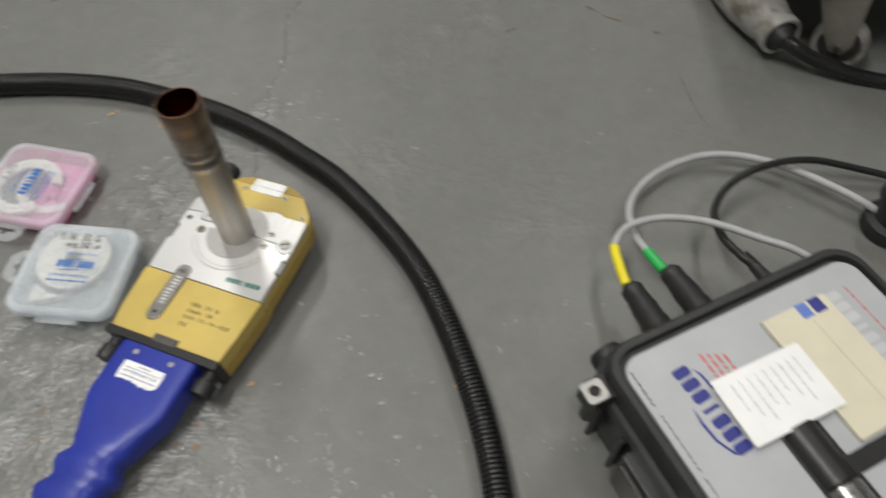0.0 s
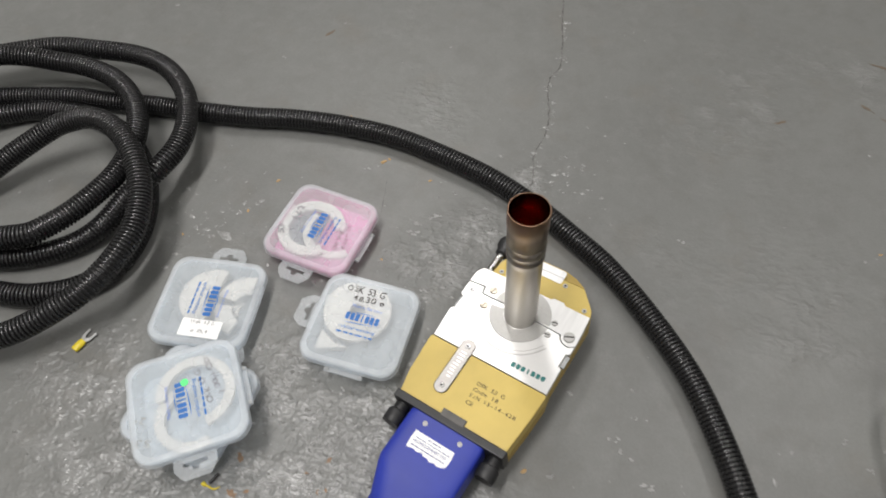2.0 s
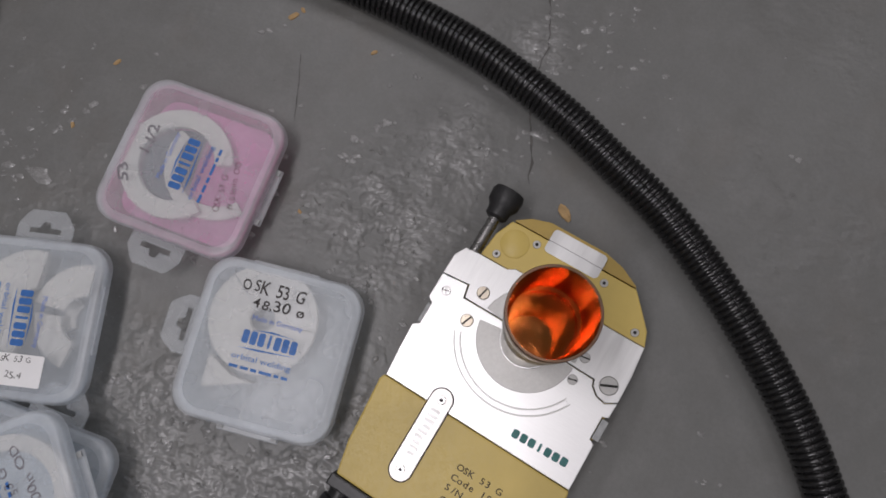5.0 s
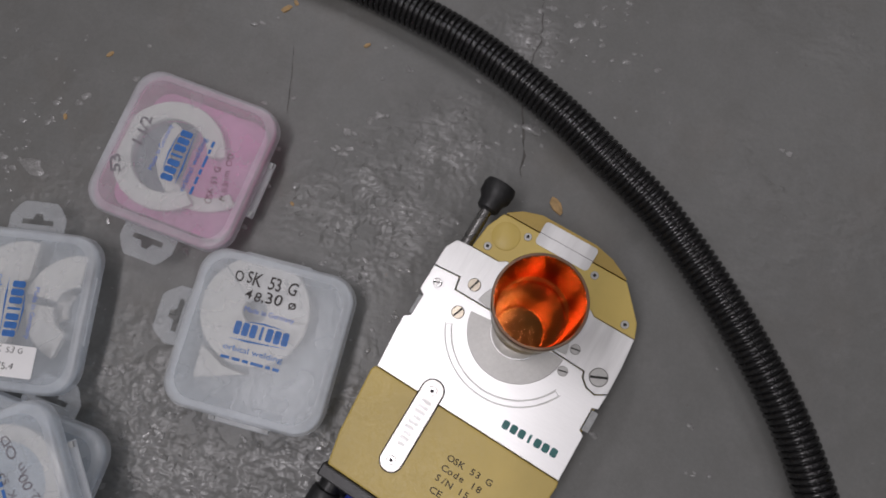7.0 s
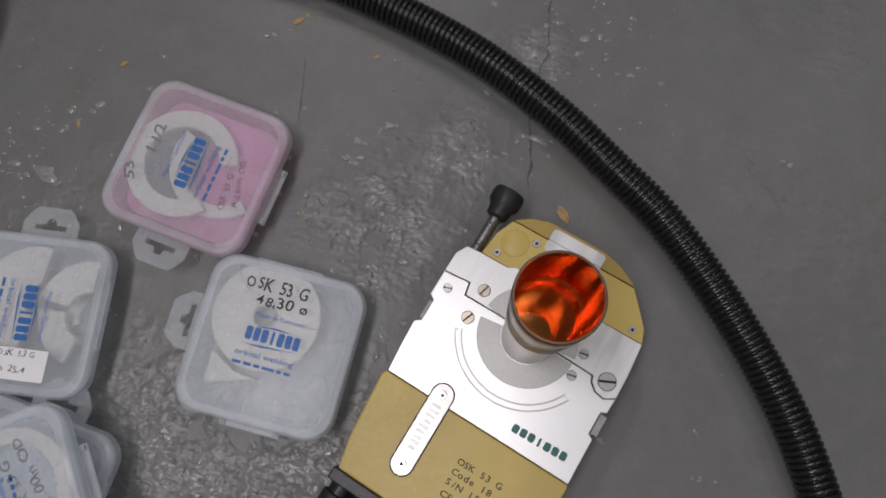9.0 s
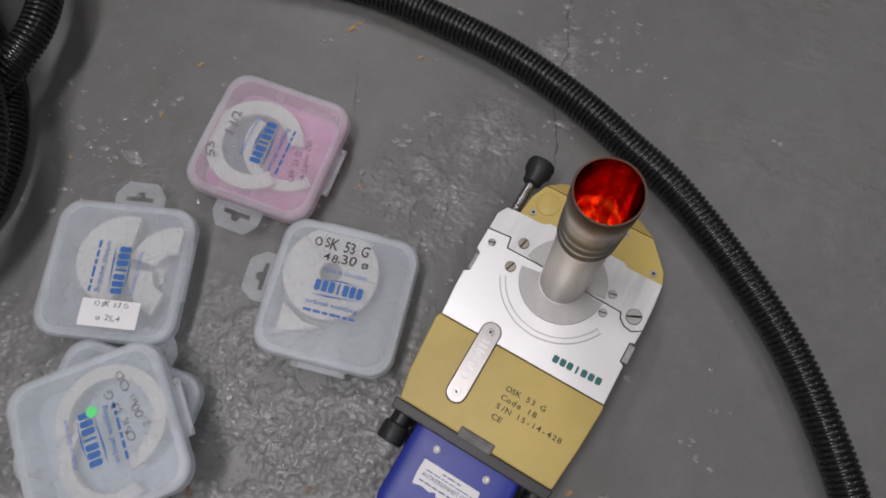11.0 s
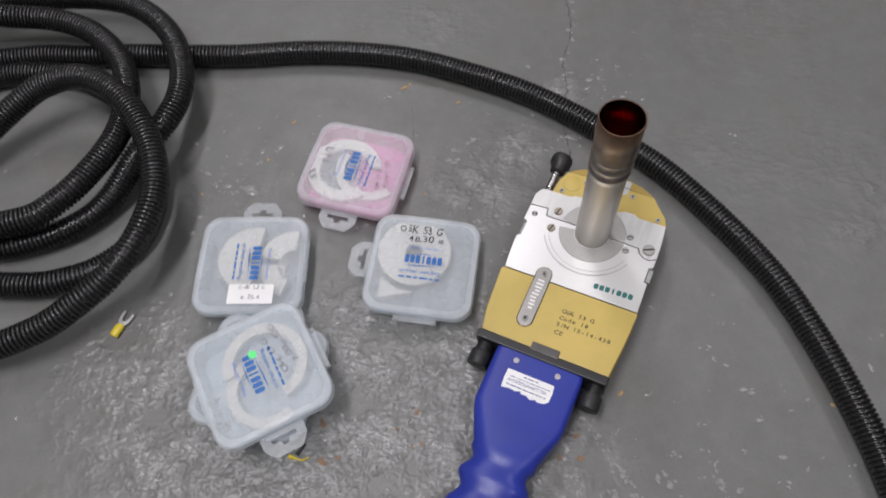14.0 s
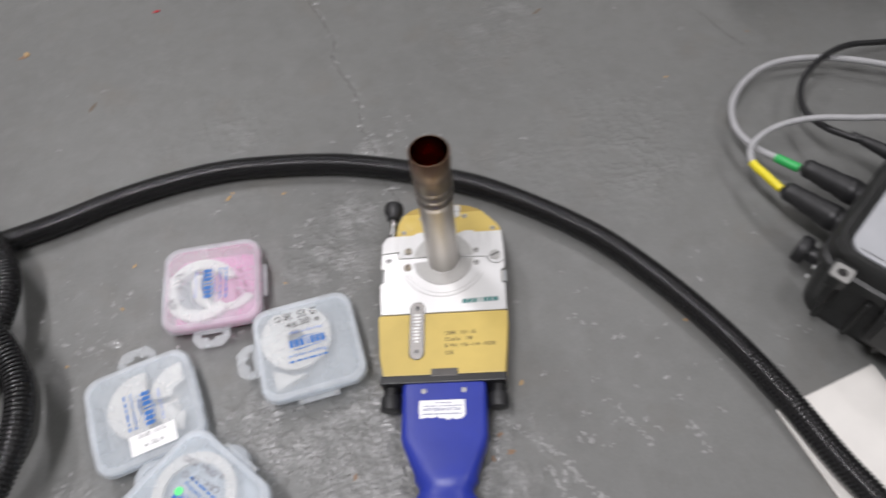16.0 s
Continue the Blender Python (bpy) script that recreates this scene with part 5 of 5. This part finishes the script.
def paint_chips(seed):
    """Clusters of raised chips, coloured paler for their glints, where the floor paint has burst, east of the welding
    head and round the pin.
    """
    rnd = random.Random(seed)
    spots = [(-0.041, 0.492), (-0.07, 0.46), (-0.056, 0.446), (-0.027, 0.416), (0.015, 0.418), (0.038, 0.416), (0.014, 0.399), (-0.078, 0.376), (-0.077, 0.350), (-0.106, 0.342), (-0.125, 0.319),
             (-0.106, 0.314), (-0.101, 0.303), (-0.053, 0.307), (-0.037, 0.301), (0.002, 0.35), (0.03, 0.347), (0.067, 0.348), (-0.011, 0.386), (-0.032, 0.351), (-0.165, 0.358), (0.041, 0.298),
             (0.003, 0.323), (0.112, 0.489), (0.128, 0.497), (0.185, 0.357), (0.192, 0.347), (0.154, 0.351), (0.133, 0.321), (0.184, 0.523)]
    spots += [(rnd.uniform(-0.9, 0.5), rnd.uniform(0.25, 1.3)) for _ in range(14)]
    spots += [(rnd.gauss(-0.40, 0.07), rnd.gauss(0.36, 0.06)) for _ in range(26)]
    spots += [(rnd.gauss(-0.34, 0.05), rnd.gauss(0.66, 0.07)) for _ in range(22)]
    verts, faces = [], []
    n = 11
    # ridges of burst paint beside the grip
    for ridge in (((-0.189, 0.358), (-0.173, 0.339), (-0.154, 0.312), (-0.140, 0.275), (-0.131, 0.253), (-0.118, 0.215)), ((-0.168, 0.300), (-0.163, 0.270), (-0.158, 0.235)),
                  ((-0.068, 0.341), (-0.064, 0.322), (-0.052, 0.290)), ((0.001, 0.290), (0.006, 0.262)), ((-0.46, 0.325), (-0.42, 0.318), (-0.37, 0.322))):
        line = smooth_path([(x, y, 0) for x, y in ridge], 0.0055)
        way = np.gradient(line, axis=0)
        spots += [(p[0] + rnd.gauss(0, 0.0015), p[1] + rnd.gauss(0, 0.0015), math.atan2(w[1], w[0])) for p, w in zip(line, way)]
    for sx, sy, *given in spots:
        lean, scale = (given[0] if given else rnd.gauss(0.0, 0.5)), rnd.uniform(0.6, 1.25)
        for _ in range(rnd.randint(2, 5)):
            u, v = rnd.gauss(0, 0.0052) * scale, rnd.gauss(0, 0.0022) * scale
            x, y = sx + u * math.cos(lean) - v * math.sin(lean), sy + u * math.sin(lean) + v * math.cos(lean)
            size = rnd.uniform(0.0008, 0.0022) * scale
            long, turn, high = rnd.uniform(1.1, 2.2), lean + rnd.gauss(0, 0.4), size * rnd.uniform(0.35, 0.7)
            wob = [rnd.uniform(0.65, 1.3) for _ in range(n)]
            at = len(verts)
            for f, z in ((1.0, 0.0), (0.8, high), (0.4, high * rnd.uniform(0.5, 1.1))):
                for t in range(n):
                    a = 2 * math.pi * t / n
                    p, q = size * f * wob[t] * math.cos(a) * long, size * f * wob[t] * math.sin(a)
                    verts.append((x + p * math.cos(turn) - q * math.sin(turn), y + p * math.sin(turn) + q * math.cos(turn), z * rnd.uniform(0.75, 1.2)))
            verts.append((x, y, high * rnd.uniform(0.3, 1.0)))
            for t in range(n):
                o, p = at + t, at + (t + 1) % n
                faces += [(o, p, p + n, o + n), (o + n, p + n, p + 2 * n, o + 2 * n), (o + 2 * n, p + 2 * n, at + 3 * n)]
    me = bpy.data.meshes.new("paint_chips")
    me.from_pydata(verts, [], faces)
    me.materials.append(M_CHIP)
    me.shade_smooth()
    ob = new("paint_chips", me)
    ob.parent = floor
    ob["label"] = "clusters of raised paint chips on the floor, paler for their glints"
    ob["kind"] = "stuff"


paint_chips(21)


def stain(x, y, long, wide, turn, seed, material):
    """A thin irregular mark on the floor."""
    rnd = random.Random(seed)
    pts = []
    for t in range(22):
        a = 2 * math.pi * t / 22
        k = rnd.uniform(0.45, 1.1)
        pts.append((long * k * math.cos(a), wide * k * math.sin(a)))
    bm = prism(pts, 0.0, 0.00025)
    bm.transform(pose(x, y, 0.0001, 0, 0, turn))
    part("stain", bm, material, floor)


for k, (x, y, long, wide, turn) in enumerate(((0.285, 1.190, 0.026, 0.0030, -12), (0.311, 1.253, 0.011, 0.0040, 0), (0.250, 1.085, 0.014, 0.0030, -40), (0.285, 1.060, 0.018, 0.0035, -25), (0.35, 1.03, 0.008, 0.004, 0),
                                              (0.12, 1.02, 0.012, 0.003, 30), (-0.62, 1.05, 0.012, 0.004, 60))):
    stain(x, y, long, wide, turn, k, M_STAIN)
for k, (x, y, r) in enumerate(((-0.201, 0.328, 0.0055), (-0.206, 0.350, 0.0050), (-0.222, 0.328, 0.0045), (-0.467, 0.335, 0.0070), (-0.461, 0.297, 0.0070), (-0.446, 0.303, 0.0040), (-0.371, 0.357, 0.0045), (-0.371, 0.322, 0.0035), (-0.363, 0.326, 0.0035), (-0.390, 0.338, 0.0030), (-0.726, 1.215, 0.009), (0.42, 0.85, 0.004))):
    stain(x, y, r, r * 0.6, 40 * k, 20 + k, M_RUST)

# ---------------------------------------------------------------- the conduit's ribs
def rib_shape(n):
    """One rounded rib about z: rings of (x, y, z) points."""
    prof = ((-0.45, RAD - 0.0027), (-0.37, RAD - 0.0009), (-0.16, RAD), (0.16, RAD), (0.37, RAD - 0.0009), (0.45, RAD - 0.0027))
    a = np.arange(n) * 2 * np.pi / n
    return np.array([np.stack([r * np.cos(a), r * np.sin(a), np.full(n, z * PITCH)], 1) for z, r in prof])


def rib_faces(n, rings, at=0):
    return [(at + i * n + j, at + i * n + (j + 1) % n, at + (i + 1) * n + (j + 1) % n, at + (i + 1) * n + j) for i in range(rings - 1) for j in range(n)]


def hose_ribs():
    """The ribs on the run across the open floor are single parts; those of the tail and the coil are joined."""
    at = smooth_path(run, PITCH)
    tan = np.gradient(at, axis=0)
    tan /= np.linalg.norm(tan, axis=1, keepdims=True)
    side = np.cross(tan, (0, 0, 1.0))
    side /= np.linalg.norm(side, axis=1, keepdims=True)
    up = np.cross(side, tan)
    length = np.arange(len(at)) * PITCH
    single = (length > 0.50) & (length < 2.0)
    n = 20
    shape = rib_shape(n)
    me = bpy.data.meshes.new("rib")
    me.from_pydata(shape.reshape(-1, 3).tolist(), [], rib_faces(n, len(shape)))
    me.materials.append(M_HOSE)
    me.shade_smooth()
    verts, faces = [], []
    for p, t, u, v, alone in zip(at, tan, side, up, single):
        if alone:
            ob = new("rib", me)
            ob.parent = hose
            ob.matrix_basis = Matrix(((v[0], u[0], t[0], p[0]), (v[1], u[1], t[1], p[1]), (v[2], u[2], t[2], p[2]), (0, 0, 0, 1)))
        else:
            faces += rib_faces(n, len(shape), len(verts))
            world_points = p + shape[..., :1] * v + shape[..., 1:2] * u + shape[..., 2:] * t
            verts += world_points.reshape(-1, 3).tolist()
    rest = bpy.data.meshes.new("coil_ribs")
    rest.from_pydata(verts, [], faces)
    rest.materials.append(M_HOSE)
    rest.shade_smooth()
    ob = new("coil_ribs", rest)
    ob.parent = hose
    ob["kind"] = "stuff"


hose_ribs()
